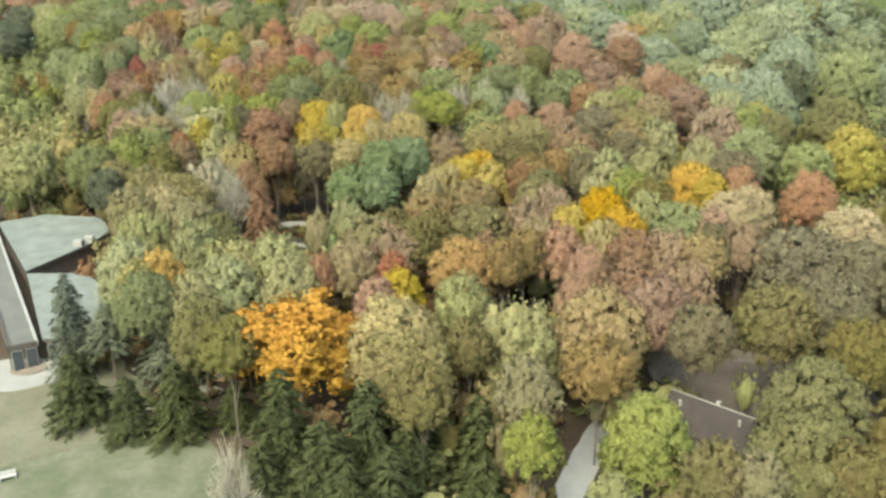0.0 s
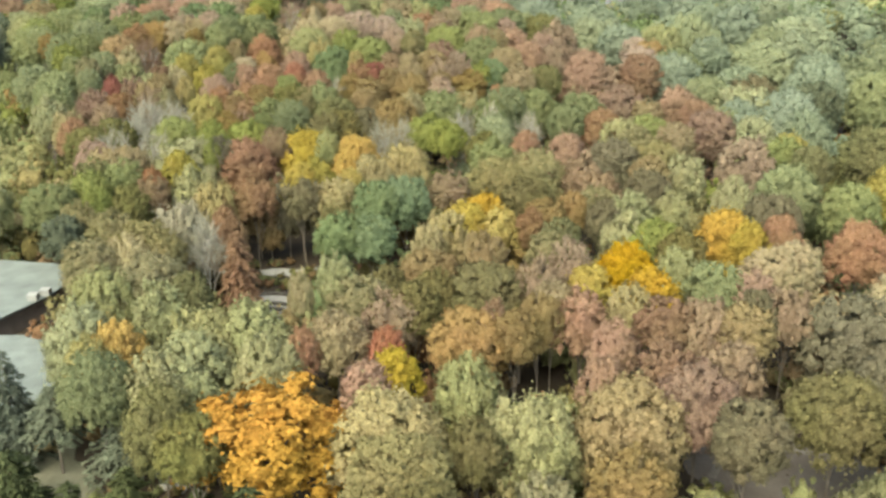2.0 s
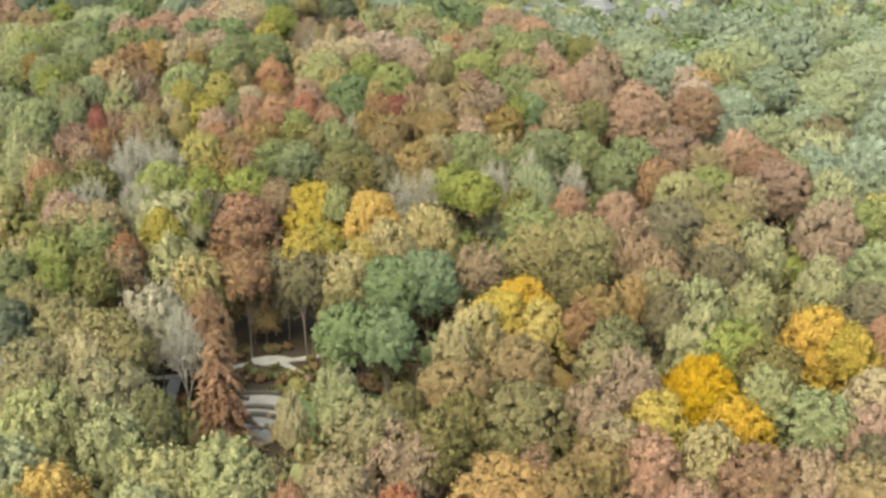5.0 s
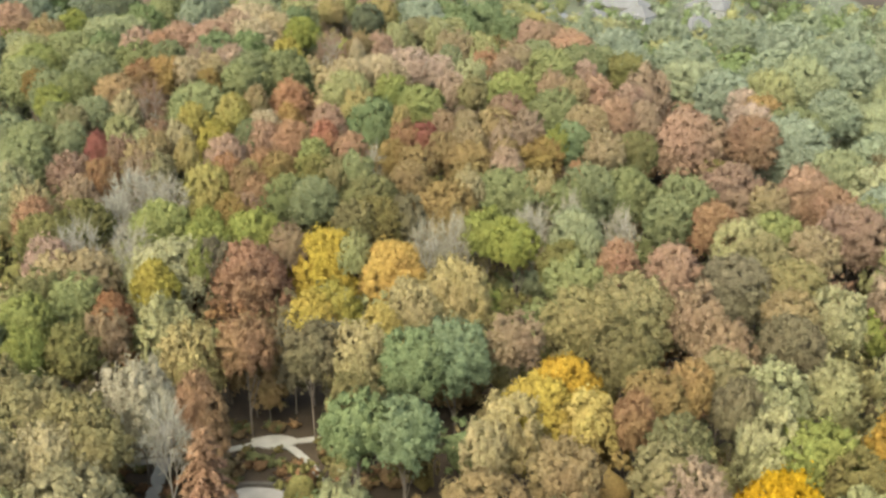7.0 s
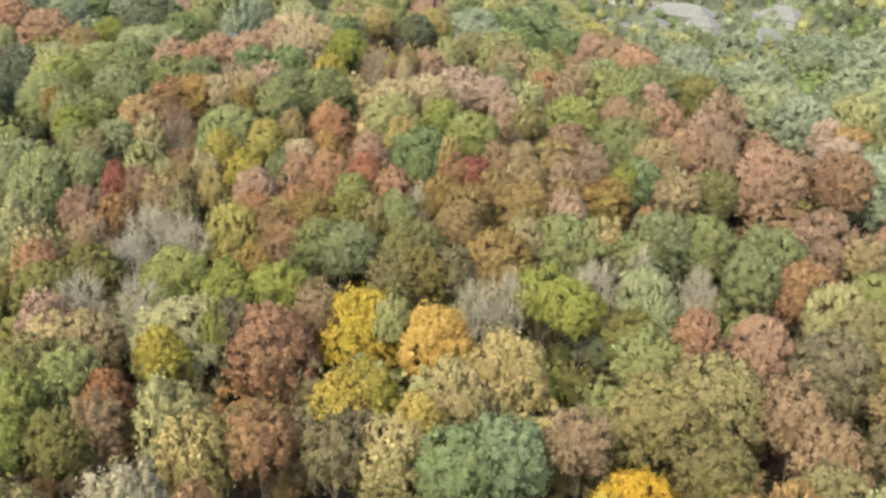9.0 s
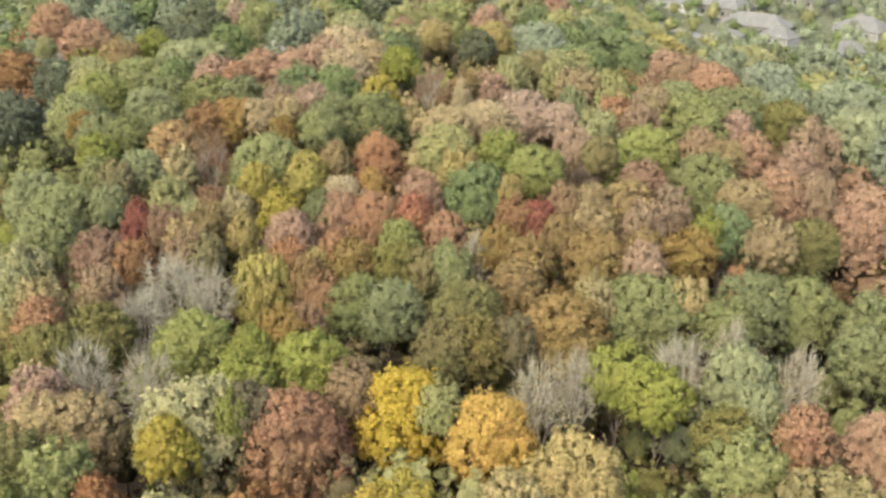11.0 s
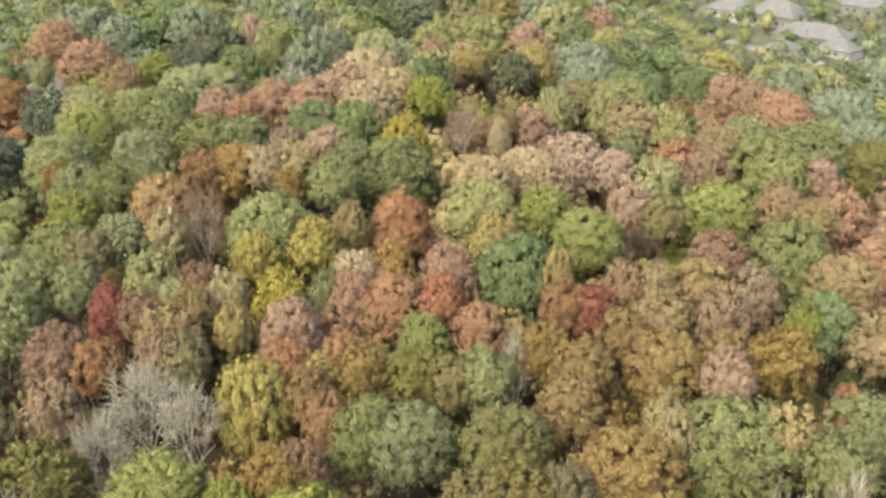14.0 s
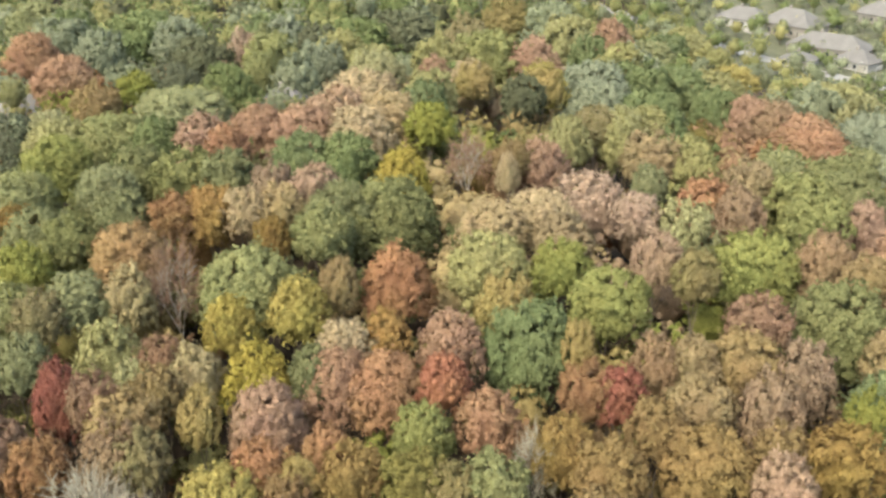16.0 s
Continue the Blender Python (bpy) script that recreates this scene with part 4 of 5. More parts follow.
# 200 to 240 metres from the start
plant("oak", -29.4, 200.0, 17.4, 2.2, "lime")
plant("maple", -42.3, 200.2, 17.5, 3.1, "rose")
plant("beech", 34.4, 200.4, 12.4, 2.7, "tan")
plant("beech", 42.8, 200.5, 12.3, 3.7, "dusk")
plant("beech", -18.6, 200.9, 17.3, 2.3, "ochre")
plant("oak", -52.7, 200.9, 17.7, 2.1, "tan")
plant("beech", -7.7, 201.2, 17.1, 3.4, "ochre")
plant("elm", -54.9, 201.3, 17.7, 1.9, "sage")
plant("oak", -72.1, 202.3, 18.0, 3.3, "green")
plant("oak", -66.1, 202.5, 18.0, 2.2, "green")
plant("maple", -24.9, 203.3, 17.6, 2.4, "salmon")
plant("beech", -2.3, 203.7, 17.1, 2.1, "ochre")
plant("beech", 29.8, 203.8, 13.9, 4.3, "dusk")
plant("oak", 51.7, 204.2, 11.1, 3.7, "hazed")
plant("ash", -50.3, 204.4, 18.0, 2.2, "straw")
plant("oak", -76.9, 204.5, 18.4, 3.7, "green")
plant("beech", 2.3, 204.7, 16.9, 3.0, "ochre")
plant("beech", -11.5, 204.8, 17.4, 2.2, "ochre")
plant("beech", -53.9, 205.0, 18.1, 2.2, "dusk")
plant("maple", -45.6, 205.6, 18.1, 2.9, "lemon")
plant("oak", -40.8, 206.0, 18.0, 1.7, "forest")
plant("elm", -59.9, 206.4, 18.3, 3.0, "sage")
plant("maple", -34.4, 207.0, 18.1, 3.1, "salmon")
plant("maple", -38.4, 207.0, 18.1, 3.1, "salmon")
plant("maple", -29.4, 207.5, 18.0, 2.1, "red")
plant("oak", -17.6, 208.5, 17.8, 2.0, "rust")
plant("maple", 41.7, 208.6, 12.7, 4.6, "rose")
plant("oak", -8.1, 208.8, 17.6, 2.7, "tan")
plant("maple", -14.9, 209.0, 17.8, 2.3, "crimson")
plant("ash", 61.4, 209.4, 11.4, 6.3, "hazed")
plant("oak", -68.6, 209.8, 18.7, 2.4, "khaki")
plant("beech", -38.9, 210.3, 18.4, 2.5, "peach")
plant("oak", 4.9, 210.3, 17.0, 1.6, "lime")
plant("ash", -2.3, 210.3, 17.5, 2.7, "clay")
plant("oak", -71.3, 210.4, 18.8, 2.1, "green")
plant("oak", 12.2, 210.7, 16.3, 3.0, "tan")
plant("elm", 54.3, 211.3, 11.8, 5.6, "sage")
plant("oak", 6.8, 212.7, 17.0, 3.2, "jade")
plant("maple", -50.7, 212.8, 18.8, 2.6, "lemon")
plant("oak", 17.2, 212.9, 15.9, 3.1, "moss")
plant("oak", -35.6, 213.0, 18.6, 2.0, "orange")
plant("oak", -66.6, 213.4, 19.0, 2.7, "green")
plant("ash", -12.1, 214.2, 18.1, 2.2, "clay")
plant("maple", -30.2, 214.5, 18.7, 3.0, "rose")
plant("oak", -9.1, 215.0, 18.0, 2.2, "tan")
plant("ash", -62.7, 215.3, 19.2, 2.5, "straw")
plant("ash", -18.8, 215.6, 18.4, 1.5, "straw")
plant("maple", -45.6, 216.9, 19.2, 2.8, "lemon")
plant("oak", -4.8, 216.9, 18.0, 3.0, "tan")
plant("ash", 0.4, 217.1, 17.7, 2.8, "clay")
plant("ash", -23.6, 217.4, 18.8, 4.1, "fern")
plant("oak", -75.3, 217.7, 19.5, 2.6, "lime")
plant("oak", 69.9, 217.7, 11.2, 5.0, "slate")
plant("oak", 48.8, 217.7, 12.5, 4.2, "green")
plant("beech", 57.5, 219.3, 12.2, 4.4, "taupe")
plant("oak", -42.9, 221.2, 19.5, 1.9, "tan")
plant("bare", -60.6, 221.5, 19.8, 3.1, "dusk")
plant("oak", -52.2, 221.6, 19.8, 4.8, "green")
plant("oak", 9.6, 222.1, 17.2, 3.3, "tan")
plant("ash", -26.5, 222.6, 19.2, 2.7, "straw")
plant("beech", -3.0, 223.9, 18.3, 2.9, "dusk")
plant("oak", 56.4, 224.2, 12.7, 5.0, "hazed")
plant("oak", -66.7, 224.3, 20.0, 3.8, "orange")
plant("oak", -74.0, 224.5, 20.0, 3.0, "forest")
plant("maple", -38.2, 225.2, 19.8, 3.4, "coral")
plant("oak", -17.1, 225.5, 19.0, 3.4, "lime")
plant("oak", -78.5, 225.9, 20.1, 4.0, "forest")
plant("beech", -81.6, 226.6, 20.0, 2.2, "ochre")
plant("elm", 85.9, 228.2, 10.8, 6.7, "green")
plant("beech", -52.6, 228.7, 20.3, 1.8, "ochre")
plant("oak", 5.3, 229.0, 17.8, 4.8, "forest")
plant("oak", -29.8, 229.1, 20.2, 3.6, "sage")
plant("beech", 37.7, 229.5, 14.1, 4.3, "dusk")
plant("maple", 26.2, 229.7, 15.4, 5.0, "rose")
plant("maple", 14.9, 230.3, 16.8, 3.5, "rose")
plant("oak", -47.7, 230.6, 20.9, 2.9, "green")
plant("oak", -22.6, 230.7, 19.5, 2.9, "lime")
plant("ash", 19.7, 230.9, 16.3, 3.1, "clay")
plant("oak", -71.7, 231.9, 20.5, 3.0, "forest")
plant("oak", -8.9, 232.3, 18.9, 2.3, "khaki")
plant("oak", -65.8, 232.4, 20.6, 2.4, "rust")
plant("oak", -85.2, 232.5, 20.3, 2.9, "green")
plant("ash", 43.9, 233.2, 13.5, 6.3, "hazed")
plant("ash", 75.1, 233.9, 11.3, 6.3, "hazed")
plant("oak", -62.3, 235.1, 20.8, 3.3, "orange")
plant("beech", -58.3, 235.1, 20.8, 2.5, "peach")
plant("oak", 8.2, 236.6, 18.2, 2.5, "tan")
plant("elm", -13.0, 237.0, 19.1, 2.7, "blush")
plant("beech", -55.2, 237.5, 20.9, 2.6, "peach")
plant("oak", -22.8, 237.6, 19.6, 3.0, "tan")
plant("oak", -48.4, 238.8, 20.8, 4.2, "forest")
plant("beech", -31.1, 239.2, 20.1, 3.4, "peach")
plant("oak", 39.0, 239.2, 13.8, 3.4, "blush")
plant("oak", -2.8, 239.8, 18.5, 4.3, "lime")
plant("oak", 46.7, 239.9, 13.3, 5.2, "forest")
plant("oak", -89.7, 239.9, 18.8, 4.2, "green")
# 240 to 280 metres from the start
# many tones from here on are paled and cooled: haze put into the colour
plant("oak", -78.7, 240.8, 20.1, 3.1, "green")
plant("maple", 18.3, 241.4, 16.5, 3.0, "rose")
plant("oak", -43.3, 241.7, 20.7, 4.7, "forest")
plant("ash", 4.9, 242.5, 17.9, 3.6, "clay")
plant("oak", -53.4, 243.8, 20.9, 2.8, "blush")
plant("oak", -104.4, 244.1, 17.0, 4.4, "slate")
plant("ash", -58.7, 244.8, 20.9, 2.7, "clay")
plant("beech", -26.2, 244.8, 19.8, 3.7, "peach")
plant("oak", 41.8, 245.3, 13.7, 3.9, "orange")
plant("maple", 12.2, 245.7, 17.1, 3.9, "rose")
plant("elm", -10.5, 247.1, 18.8, 3.7, "sage")
plant("oak", -15.6, 247.2, 19.2, 2.5, "blush")
plant("beech", 78.8, 247.5, 10.3, 4.5, "hazed")
plant("beech", 56.2, 248.5, 12.6, 3.4, "hazed")
plant("oak", -66.2, 248.7, 20.6, 3.5, "forest")
plant("oak", -72.3, 248.8, 20.2, 3.9, "forest")
plant("beech", 39.5, 251.0, 13.4, 2.9, "blush")
plant("oak", -79.7, 251.1, 19.4, 4.0, "forest")
plant("elm", 67.3, 252.3, 11.5, 8.0, "pale")
plant("oak", -21.2, 253.4, 19.3, 4.1, "blush")
plant("maple", -45.3, 254.7, 20.6, 3.4, "lemon")
plant("ash", -3.4, 255.0, 18.1, 3.0, "clay")
plant("beech", 56.6, 255.3, 12.4, 3.5, "hazed")
plant("oak", 5.3, 257.1, 17.2, 3.9, "green")
plant("oak", -59.8, 257.7, 20.6, 4.1, "jade")
plant("maple", 11.2, 258.3, 16.6, 3.0, "rose")
plant("poplar", -32.3, 258.4, 19.6, 1.4, "peach")
plant("oak", -53.9, 258.4, 20.6, 3.7, "jade")
plant("maple", -7.9, 258.7, 18.2, 3.8, "coral")
plant("oak", -96.8, 258.7, 17.1, 4.8, "lime")
plant("ash", 23.2, 259.9, 15.2, 4.2, "clay")
plant("oak", -14.7, 260.9, 18.3, 2.1, "green")
plant("maple", -72.0, 262.3, 19.8, 3.1, "coral")
plant("beech", -32.7, 262.9, 19.8, 2.2, "ochre")
plant("oak", 38.1, 264.7, 13.7, 5.0, "hazed")
plant("bare", -38.8, 265.2, 20.0, 3.4, "dusk")
plant("oak", 4.8, 265.8, 16.9, 4.4, "green")
plant("maple", -29.0, 266.0, 19.4, 3.4, "rose")
plant("ash", -85.9, 267.9, 18.2, 3.3, "fern")
plant("elm", -101.9, 268.6, 16.5, 5.1, "sage")
plant("oak", -1.9, 269.3, 17.2, 3.3, "tan")
plant("ash", 79.9, 269.8, 10.4, 5.5, "pale")
plant("maple", -79.8, 270.0, 18.8, 4.1, "rose")
plant("fir", -109.7, 270.0, 16.2, 3.4, "hazed")
plant("oak", -93.9, 270.8, 17.3, 5.1, "green")
plant("oak", 11.1, 271.2, 15.8, 4.5, "forest")
plant("oak", -111.7, 272.0, 15.9, 4.4, "slate")
plant("elm", 48.3, 272.2, 12.5, 5.3, "sage")
plant("oak", -55.9, 272.6, 20.4, 4.4, "peach")
plant("oak", -105.9, 273.2, 16.5, 3.4, "sage")
plant("maple", -65.6, 274.0, 19.8, 5.0, "rose")
plant("oak", 20.1, 274.2, 14.6, 4.5, "moss")
plant("maple", -72.8, 274.3, 19.3, 5.0, "rose")
plant("oak", -14.7, 276.2, 18.2, 3.9, "tan")
plant("elm", -9.3, 276.4, 17.7, 3.3, "sage")
plant("oak", 2.5, 276.7, 16.3, 3.9, "green")
plant("elm", 33.7, 276.9, 13.2, 6.8, "pale")
plant("oak", -47.1, 278.0, 19.9, 3.3, "lime")
plant("oak", 10.6, 279.1, 15.0, 5.5, "forest")
plant("elm", -26.8, 279.7, 18.9, 3.1, "sage")
# 280 to 320 metres from the start
plant("ash", 76.8, 280.8, 10.3, 5.1, "pale")
plant("oak", -127.4, 282.6, 14.7, 4.9, "rust")
plant("beech", -54.4, 282.9, 19.9, 4.3, "peach")
plant("elm", -19.0, 283.8, 18.3, 3.3, "sage")
plant("beech", -89.3, 283.8, 18.3, 7.9, "green")
plant("oak", -23.6, 285.5, 18.6, 3.2, "khaki", 0.5)
plant("oak", -64.3, 285.8, 19.5, 4.4, "blush")
plant("oak", -19.1, 286.2, 18.6, 3.3, "sage", 0.5)
plant("ash", -13.4, 288.1, 17.5, 3.2, "fern")
plant("oak", -16.4, 288.5, 18.2, 3.4, "sage", 0.5)
plant("oak", -89.0, 289.6, 17.4, 4.6, "green")
plant("elm", 85.6, 289.8, 10.0, 10.6, "pale")
plant("oak", -107.8, 290.2, 16.6, 3.8, "tan")
plant("elm", 60.2, 290.3, 11.0, 6.9, "pale")
plant("ash", -51.3, 291.9, 19.7, 4.0, "fern")
plant("oak", -128.5, 297.3, 14.6, 2.0, "sage")
plant("oak", -51.8, 297.7, 20.0, 4.1, "sage")
plant("beech", 23.5, 299.0, 11.2, 4.9, "hazed")
plant("oak", 16.3, 299.9, 10.8, 4.3, "green")
plant("oak", -106.0, 300.0, 16.4, 3.0, "lime")
plant("beech", -64.1, 300.3, 18.9, 5.7, "peach")
plant("oak", -37.3, 303.3, 18.6, 3.6, "slate")
plant("beech", 36.8, 306.0, 11.2, 6.9, "hazed")
plant("maple", 10.8, 306.6, 11.9, 5.4, "coral")
plant("oak", -102.1, 306.6, 16.6, 4.6, "slate")
plant("ash", -91.5, 307.3, 16.9, 4.9, "fern")
plant("oak", -46.2, 307.7, 19.3, 3.3, "straw")
plant("ash", -16.6, 308.4, 15.6, 5.7, "fern")
plant("oak", -34.7, 308.9, 18.6, 3.3, "straw")
plant("oak", 75.7, 309.2, 10.0, 6.6, "hazed")
plant("ash", -25.2, 309.9, 16.7, 4.6, "hazed")
plant("maple", -126.6, 311.5, 15.9, 5.9, "salmon")
plant("beech", -47.9, 313.9, 18.1, 4.2, "peach")
plant("maple", 10.9, 317.1, 11.0, 5.8, "rose")
plant("elm", -82.4, 317.3, 16.7, 4.2, "hazed")
plant("maple", -55.7, 318.8, 17.7, 3.1, "rose")
plant("ash", -89.8, 319.0, 16.5, 3.2, "green")
# 320 to 360 metres from the start
plant("maple", -36.3, 320.8, 17.2, 4.3, "lemon")
plant("beech", 22.4, 320.9, 10.8, 6.0, "hazed")
plant("elm", -68.7, 323.1, 17.2, 5.3, "sage")
plant("ash", 4.9, 325.5, 11.0, 4.9, "clay")
plant("beech", 70.6, 326.0, 8.0, 5.4, "hazed")
plant("maple", 1.0, 326.9, 11.4, 4.6, "rose")
plant("maple", -143.6, 327.3, 16.4, 5.8, "salmon")
plant("ash", -5.0, 328.4, 12.3, 4.7, "fern")
plant("ash", -27.8, 328.6, 15.8, 6.3, "hazed")
plant("oak", -107.3, 330.0, 16.8, 5.7, "slate")
plant("ash", -130.5, 331.3, 16.8, 5.3, "hazed")
plant("oak", -71.1, 331.4, 16.4, 4.4, "sage")
plant("elm", -92.9, 332.9, 17.0, 5.6, "green")
plant("ash", -82.5, 334.0, 16.5, 4.5, "hazed")
plant("ash", -101.1, 338.3, 16.5, 3.5, "blush")
plant("ash", -18.8, 338.6, 14.0, 6.4, "fern")
plant("ash", -145.4, 340.5, 17.1, 6.7, "hazed")
plant("elm", -81.5, 342.1, 16.8, 5.8, "sage")
plant("elm", -60.0, 342.9, 16.4, 4.9, "sage")
plant("ash", -12.3, 343.3, 12.2, 7.3, "fern")
plant("elm", -119.5, 345.3, 17.0, 6.1, "hazed")
plant("ash", -98.9, 345.4, 16.4, 3.6, "green")
plant("oak", -23.7, 346.9, 15.7, 5.0, "sage")
plant("ash", 95.9, 347.7, 5.9, 5.7, "pale")
plant("oak", -88.3, 347.9, 16.5, 5.1, "slate")
plant("maple", -41.1, 348.7, 16.0, 4.9, "rose")
plant("ash", -129.7, 349.7, 17.0, 8.8, "fern")
plant("ash", -148.3, 350.6, 16.8, 6.4, "fern")
plant("elm", 24.3, 351.3, 6.6, 5.1, "sage")
plant("oak", -51.1, 351.6, 16.2, 6.9, "green")
plant("beech", 70.9, 351.9, 6.1, 7.4, "hazed")
plant("elm", -99.0, 352.8, 16.4, 6.2, "hazed")
plant("ash", -83.1, 355.7, 16.5, 8.1, "fern")
plant("beech", 87.3, 357.0, 5.1, 6.0, "hazed")
plant("ash", -102.7, 359.0, 16.4, 7.7, "fern")
plant("ash", -31.7, 359.3, 14.4, 4.8, "fern")
# 360 to 400 metres from the start
plant("ash", 16.7, 360.9, 5.5, 5.9, "hazed")
plant("ash", -153.7, 361.7, 16.4, 5.3, "pale")
plant("ash", -164.8, 362.7, 16.6, 6.7, "green")
plant("beech", 59.1, 365.2, 4.4, 6.2, "hazed")
plant("ash", -58.9, 366.9, 16.4, 5.6, "khaki")
plant("oak", -73.6, 368.2, 16.5, 8.8, "slate")
plant("ash", 39.8, 369.2, 4.2, 6.9, "hazed")
plant("oak", 21.7, 370.3, 4.0, 6.6, "sage")
plant("ash", -21.3, 371.3, 9.9, 4.8, "hazed")
plant("beech", 61.4, 373.6, 4.0, 7.9, "hazed")
plant("elm", -38.5, 376.4, 15.2, 6.5, "sage")
plant("oak", -4.4, 378.9, 3.2, 7.0, "sage")
plant("fir", -73.9, 380.1, 16.8, 7.3, "hazed")
plant("beech", -42.2, 386.2, 16.6, 6.6, "hazed")
plant("maple", -29.0, 389.3, 12.6, 5.7, "rose")
plant("beech", -53.7, 390.0, 16.5, 6.1, "khaki")
plant("ash", 82.7, 393.4, 2.2, 8.0, "hazed")
# 400 to 440 metres from the start
plant("maple", 1.3, 400.9, 0.3, 6.3, "lemon")
plant("beech", -20.1, 423.5, 0.3, 6.8, "green")
plant("elm", -3.5, 436.7, -2.9, 7.9, "sage")
# 440 to 480 metres from the start
plant("ash", -16.2, 448.7, -2.6, 7.4, "fern")
plant("elm", -8.1, 459.4, -4.4, 6.8, "sage")
plant("oak", -11.2, 478.5, -5.9, 8.0, "sage")
# the wood's edge behind the path junction
plant("elm", -25.6, 147.6, 15.2, 3.0, "brown")
plant("elm", -21.9, 148.8, 14.8, 3.0, "taupe")
plant("elm", -18.4, 148.6, 15.0, 2.8, "umber")
plant("oak", -24.0, 146.6, 10.5, 1.8, "ochre")
# firs round the lawn
plant("fir", -37.4, 91.6, 9.6, 3.29, "spruce")
plant("fir", -31.1, 88.3, 8.6, 2.38, "spruce")
plant("fir", -26.0, 88.0, 10.3, 2.93, "spruce")
plant("fir", -40.6, 100.2, 14.6, 2.68, "pine", 0.12)
plant("fir", -35.9, 98.6, 12.0, 2.56, "pine", 0.5)
plant("fir", -29.2, 97.8, 12.8, 3.05, "pine", 0.15)
plant("fir", -20.6, 89.8, 7.2, 2.07, "spruce")
plant("fir", -14.3, 80.8, 13.4, 3.42, "spruce")
plant("fir", -6.0, 79.8, 12.8, 3.17, "spruce")
plant("fir", -2.1, 79.4, 11.0, 2.93, "spruce")
plant("fir", 4.0, 79.4, 11.4, 2.93, "spruce")
plant("fir", -9.9, 76.5, 10.6, 3.42, "spruce")
plant("fir", -15.8, 77.0, 8.0, 2.81, "spruce")
plant("fir", -3.8, 74.0, 9.6, 3.05, "spruce")
plant("fir", 4.4, 74.0, 8.6, 2.81, "spruce")
plant("fir", -7.6, 72.8, 9.6, 2.81, "spruce")
# tall-stemmed trees behind the dark hollow
plant("oak", -23.6, 285.5, 18.6, 3.2, "khaki", 0.5)
plant("oak", -16.4, 288.5, 18.2, 3.4, "sage", 0.5)

# ---- the wood between them: more trees of the same kinds, wherever there is room ----
OPEN = ((-21, 84, 7, 9), (-14, 77, 14, 8), (-48, 90, 14, 9), (-48, 100, 9, 7), (-21, 122, 4, 6), (-31, 127, 3, 6), (-47, 74, 29, 24), (-30, 62, 14, 14), (-6, 66, 18, 11), (-50, 108, 12, 12), (-57, 128, 10, 17), (33, 101, 10, 8), (27.5, 86, 8, 8), (13, 80, 3.2, 12), (-22, 131.5, 4.5, 6.5), (-23, 141.5, 8, 5),
        (-32, 134, 4, 6), (12, 64, 6, 12), (-38, 90, 14, 8), (-22, 271, 4, 10), (-29, 276, 2.5, 6))


def is_open(x, y, r):
    return any(((x - cx) / (rx + r * 0.6)) ** 2 + ((y - cy) / (ry + r * 0.6)) ** 2 < 1 for cx, cy, rx, ry in OPEN)


BARE_SPOTS = [(-36 + k * 0.8, 138.2 + k * 0.32) for k in range(24)] + [(-22 + k * 0.4, 143.2 - k * 0.4) for k in range(16)] + [(-32.4 + k * 0.14, 139.3 - k * 0.9) for k in range(20)]
DRIVE = [(8 + k * 0.32, 66 + k) for k in range(16)] + [(13.2 + k * 0.31, 82 + k) for k in range(8)] + [(15.2 + k * 0.8, 89 + k * 0.8) for k in range(9)]
CELL = {}


def note(x, y, r):
    CELL.setdefault((int(x // 12), int(y // 12)), []).append((x, y, r))


def has_room(x, y, r, close):
    i, j = int(x // 12), int(y // 12)
    for a in (i - 1, i, i + 1):
        for b in (j - 1, j, j + 1):
            for px, py, pr in CELL.get((a, b), ()):
                if math.hypot(x - px, y - py) < close * (r + pr):
                    return False
    return True


for x, y, r, tone, kind in PLANTED:
    note(x, y, r)
FIRST = list(PLANTED)
mass_shapes, mass_tones = [], []


def mass(shape, x, y, foot, top, r, tone, bright=1.0):
    """One more tree of the mass, too hidden or too far to be told apart."""
    a = WOOD.uniform(0, 6.28)
    turn = np.array([[math.cos(a), -math.sin(a), 0], [math.sin(a), math.cos(a), 0], [0, 0, 1]])
    t = (shape[0] @ turn.T) * np.array([r, r, (top - foot) / 2]) + np.array([x, y, (top + foot) / 2])
    w = min(0.2, r * 0.06)
    stem = np.array([[(x - w, y, foot - 1.5), (x + w, y, foot - 1.5), (x, y, top - r * 0.3)], [(x, y - w, foot - 1.5), (x, y + w, foot - 1.5), (x, y, top - r * 0.3)]])
    facing = unit((shape[2] @ turn.T) / np.array([r, r, (top - foot) / 2]))
    mass_shapes.extend(((t, shape[1], facing), loose(stem)))
    mass_tones.append(np.repeat(np.array([TONES[tone]]) * bright, len(t), 0))
    mass_tones.append(np.repeat(np.array([(0.13, 0.11, 0.09, 1.0)]), 6, 0))


NEAR_SHAPES = [broad_tris(600 + k, 28, 8, 0.10, ("oak", "elm", "maple", "oak")[k % 4], -0.3, STUD, STUD_FACES) for k in range(6)]
LOW_SHAPES = [broad_tris(650 + k, 16, 9, 0.13, "oak", -0.2, STUD, STUD_FACES) for k in range(4)]
BIG_SHAPES = [broad_tris(740 + k, 46, 9, 0.075, ("oak", "elm", "oak")[k % 3], -0.3, STUD, STUD_FACES) for k in range(6)]
FAR_SHAPES = [broad_tris(700 + k, 25, 7, 0.11, ("oak", "elm", "maple")[k % 3], -0.3, STUD, STUD_FACES) for k in range(6)]
DULL = ("moss", "tan", "khaki", "olive", "taupe", "sage")


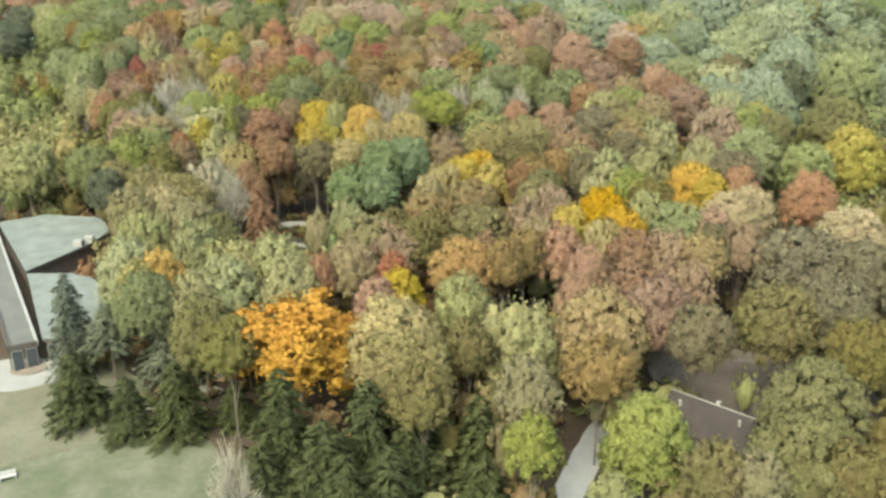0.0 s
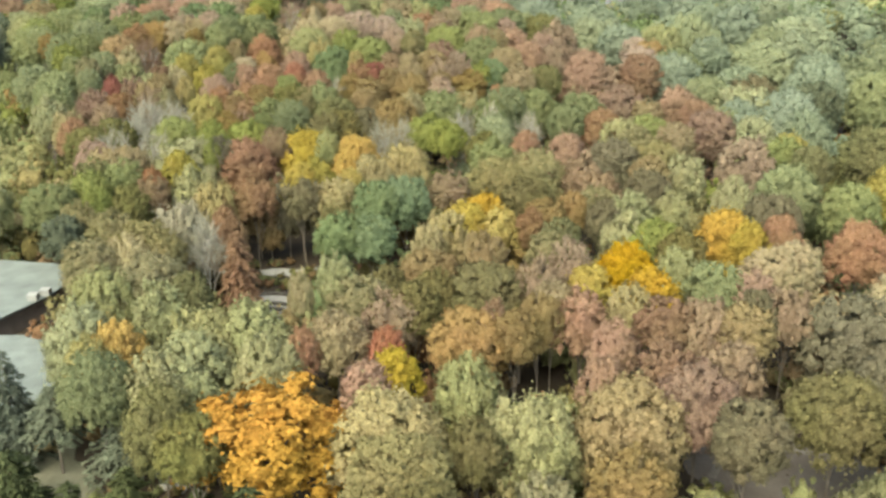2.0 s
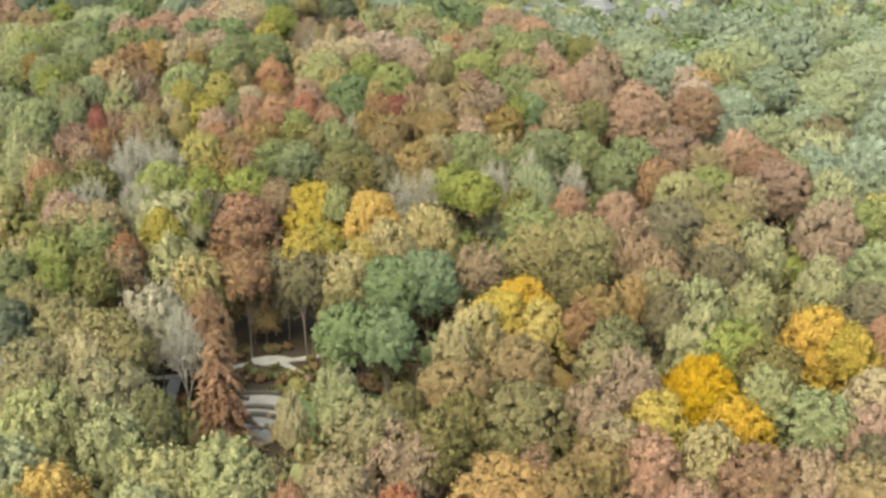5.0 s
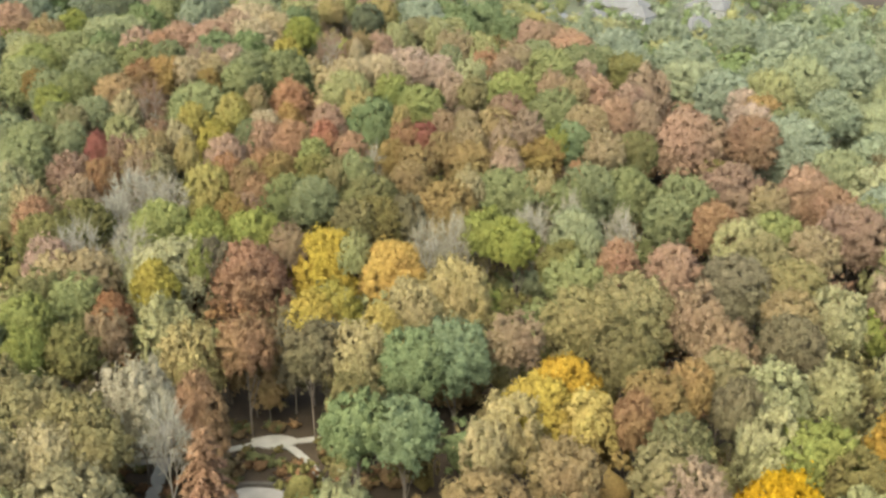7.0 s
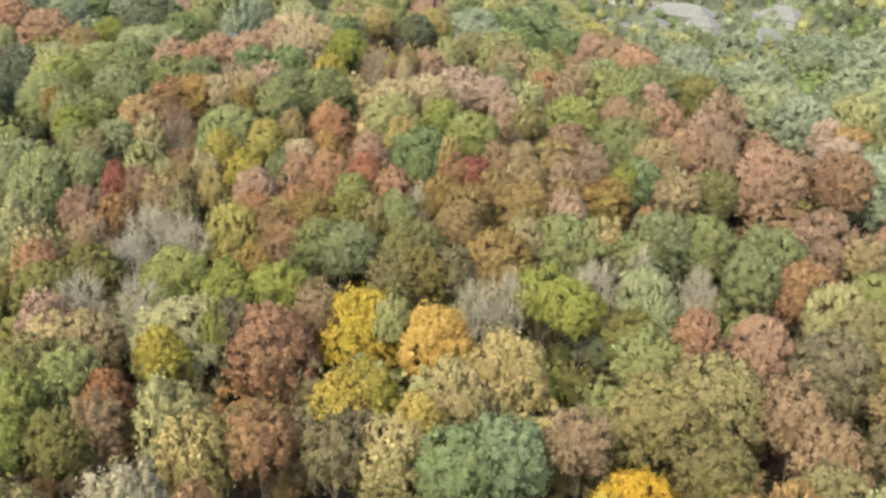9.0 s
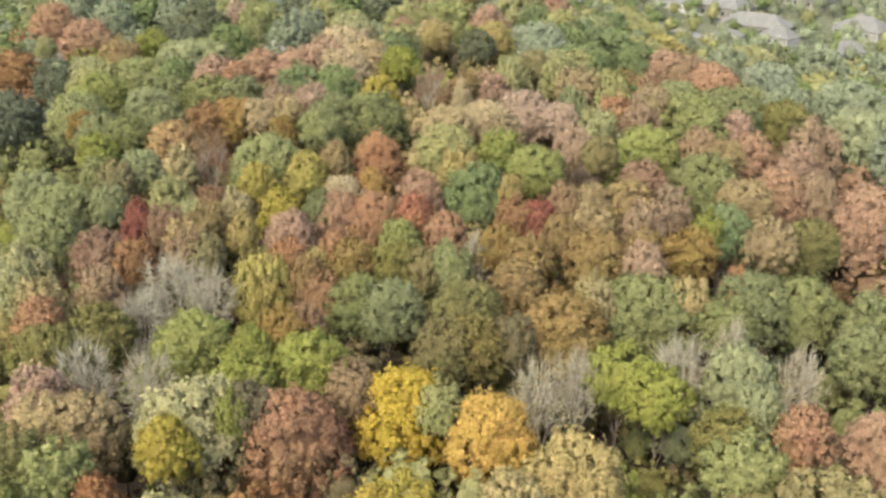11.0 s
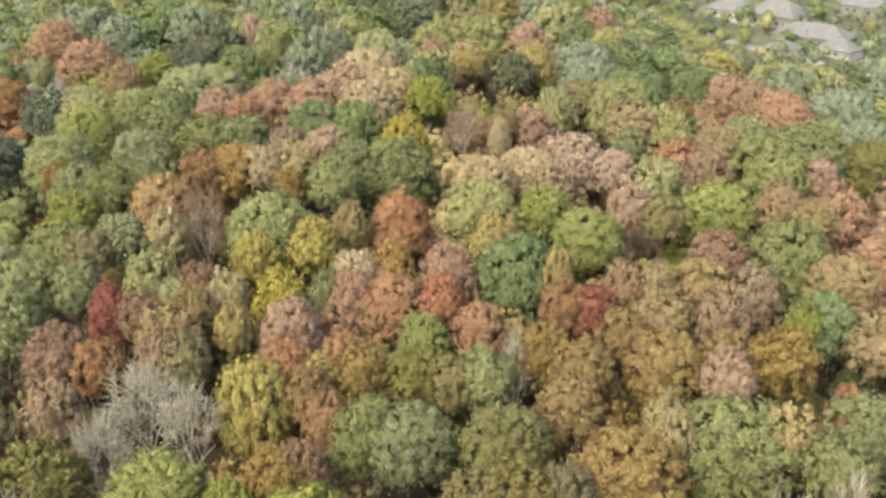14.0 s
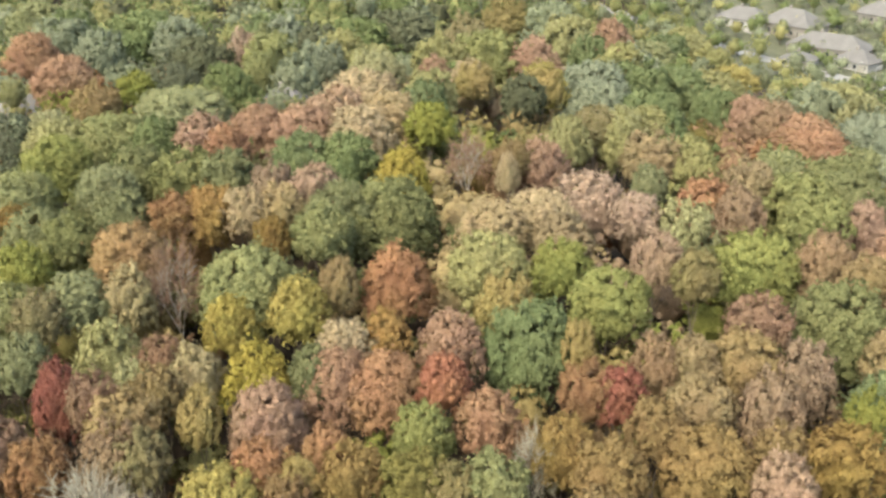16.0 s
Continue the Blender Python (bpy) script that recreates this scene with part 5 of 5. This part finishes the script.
def tone_near(x, y):
    px, py, pr, tone, kind = WOOD.choice(sorted(FIRST, key=lambda p: (p[0] - x) ** 2 + (p[1] - y) ** 2)[:3])
    if tone in ("gold", "amber", "yellow", "crimson", "red", "lemon", "spruce", "pine", "grey") or (tone in ("coral", "rust", "rose", "orange") and WOOD.random() < (0.6 if y < 238 else 0.2)):
        return WOOD.choice(DULL)
    if y > 238 and -70 < x < 45 and WOOD.random() < 0.3:
        return WOOD.choice(("blush", "tan", "rose", "peach"))
    return tone


def wood_band(y, margin=0.0):
    return 2 - 0.03 * y, 8 + y * 0.43 + margin


for _ in range(6000):
    y = WOOD.uniform(62, 335)
    mid, half = wood_band(y)
    x = mid + WOOD.uniform(-1, 1) * half
    r = WOOD.uniform(2.4, 4.4) if x < 25 or y < 190 else WOOD.uniform(3.6, 6.5)
    if is_open(x, y, r) or not has_room(x, y, r, 0.61):
        continue
    z = ground_z(x, y)
    # neighbours' tones cut to 0.8: shade between the crowns put into the leaf colour
    mass((NEAR_SHAPES if r < 4.5 else BIG_SHAPES)[WOOD.randrange(6)], x, y, z + 0.8, z + WOOD.uniform(6.0, 10.0), r, tone_near(x, y), 0.8)
    note(x, y, r)
LOW = {}
for _ in range(3000):
    y = WOOD.uniform(60, 300)
    mid, half = wood_band(y)
    x = mid + WOOD.uniform(-1, 1) * half * 0.9
    r = WOOD.uniform(1.3, 2.4)
    if is_open(x, y, -0.5) or not has_room(x, y, r, 0.42) or (int(x // 3), int(y // 3)) in LOW:
        continue
    LOW[int(x // 3), int(y // 3)] = 1
    z = ground_z(x, y)
    # 0.9 darkens the low growth, again for the shade of the gaps
    mass(LOW_SHAPES[WOOD.randrange(4)], x, y, z - 0.3, z + WOOD.uniform(2.5, 6.0), r, WOOD.choice(DULL + ("forest", "brown", "rust")), 0.9)

# ---- brambles and ferns added on the open floor round the paths, to darken it ----
BRAMBLES = [broad_tris(680 + k, 6, 5, 0.28, "oak", -0.2, STUD, STUD_FACES) for k in range(4)]
for cx, cy, wide, deep, count in ((-25, 136, 13, 10, 420), (24, 98, 14, 10, 130), (8, 84, 7, 8, 90), (-24, 104, 8, 12, 120)):
    for _ in range(count):
        x, y = cx + WOOD.uniform(-wide, wide), cy + WOOD.uniform(-deep, deep)
        if any(((x - px) / rx) ** 2 + ((y - py) / ry) ** 2 < 1 for px, py, rx, ry in ((-22.3, 131.0, 4.0, 5.8), (-22.9, 143.3, 2.5, 1.5), (33, 101, 10, 7.5), (27.2, 88, 5.5, 5.5))):
            continue
        if any(math.hypot(x - px, y - py) < 1.2 for px, py in BARE_SPOTS) or any(math.hypot(x - px, y - py) < 2.8 for px, py in DRIVE):
            continue
        r, z = WOOD.uniform(0.4, 1.0), ground_z(x, y)
        # tones cut to 0.6: the dark of the shaded floor is in the leaf colour
        mass(BRAMBLES[WOOD.randrange(4)], x, y, z - 0.2, z + WOOD.uniform(0.4, 1.3), r, WOOD.choice(("forest", "brown", "olive", "rust", "forest")), 0.6)

# ---- far woods on the slopes beyond ----
for _ in range(18000):
    y = WOOD.uniform(200, 610)
    mid, half = wood_band(y) if y < 390 else (-12 - 0.22 * (y - 131), 15 + 0.45 * (y - 131))
    x = mid + WOOD.uniform(-1.08, 1.08) * (half + 8)
    if 335 < y < 480 and WOOD.random() < 0.3:
        x = WOOD.uniform(60, 190 - (y - 335) * 0.3)
    big = 22 < x and 195 < y < 430 and not HOUSING(x, y)
    r = WOOD.uniform(4.6, 8.0) if big else WOOD.uniform(3.4, 6.0)
    if y < 335 and abs(x - mid) < half:
        continue
    if HOUSING(x, y) and WOOD.random() < 0.7:
        continue
    if not has_room(x, y, r * (0.8 if x > -35 - (y - 300) * 0.10 and y > 300 else 1.0), 0.69):
        continue
    note(x, y, r)
    z = ground_z(x, y)
    high = WOOD.uniform(11, 16) if y > 440 else WOOD.uniform(7, 11.5)
    if HOUSING(x, y):
        high, r = WOOD.uniform(5.0, 8.5), r * 0.62
    elif big:
        high = WOOD.uniform(9, 14)
    elif x > -35 - (y - 300) * 0.10 and y > 300:
        high, r = WOOD.uniform(6.5, 9.5), r * 0.72
    # only cool, greyed greens: the distance haze is put into the leaf colour
    mass((BIG_SHAPES if big else FAR_SHAPES)[WOOD.randrange(6)], x, y, z + 0.5, z + high, r,
         WOOD.choice(("hazed", "slate", "fern", "hazed", "sage", "fern", "hazed") if x > 20 else ("fern", "sage", "green", "fern", "hazed", "green", "slate", "fern", "hazed")), WOOD.uniform(0.75, 1.15))
FARLEAF = leaf_material("far_leaf", 0.12, 0.29, 6.0)
info = next(n for n in FARLEAF.node_tree.nodes if n.bl_idname == "ShaderNodeObjectInfo")
attr = FARLEAF.node_tree.nodes.new("ShaderNodeVertexColor")
attr.layer_name = "tone"
hue = next(n for n in FARLEAF.node_tree.nodes if n.bl_idname == "ShaderNodeHueSaturation")
FARLEAF.node_tree.links.new(attr.outputs[0], hue.inputs["Color"])
me = leaf_mesh("woodland", joined(mass_shapes), FARLEAF)
tones = me.color_attributes.new("tone", "FLOAT_COLOR", "POINT")
tones.data.foreach_set("color", np.concatenate(mass_tones).astype(np.float32).ravel())
tagged(new("woodland", me), "crowded mixed autumn woodland filling the slopes", "woods", kind="stuff")
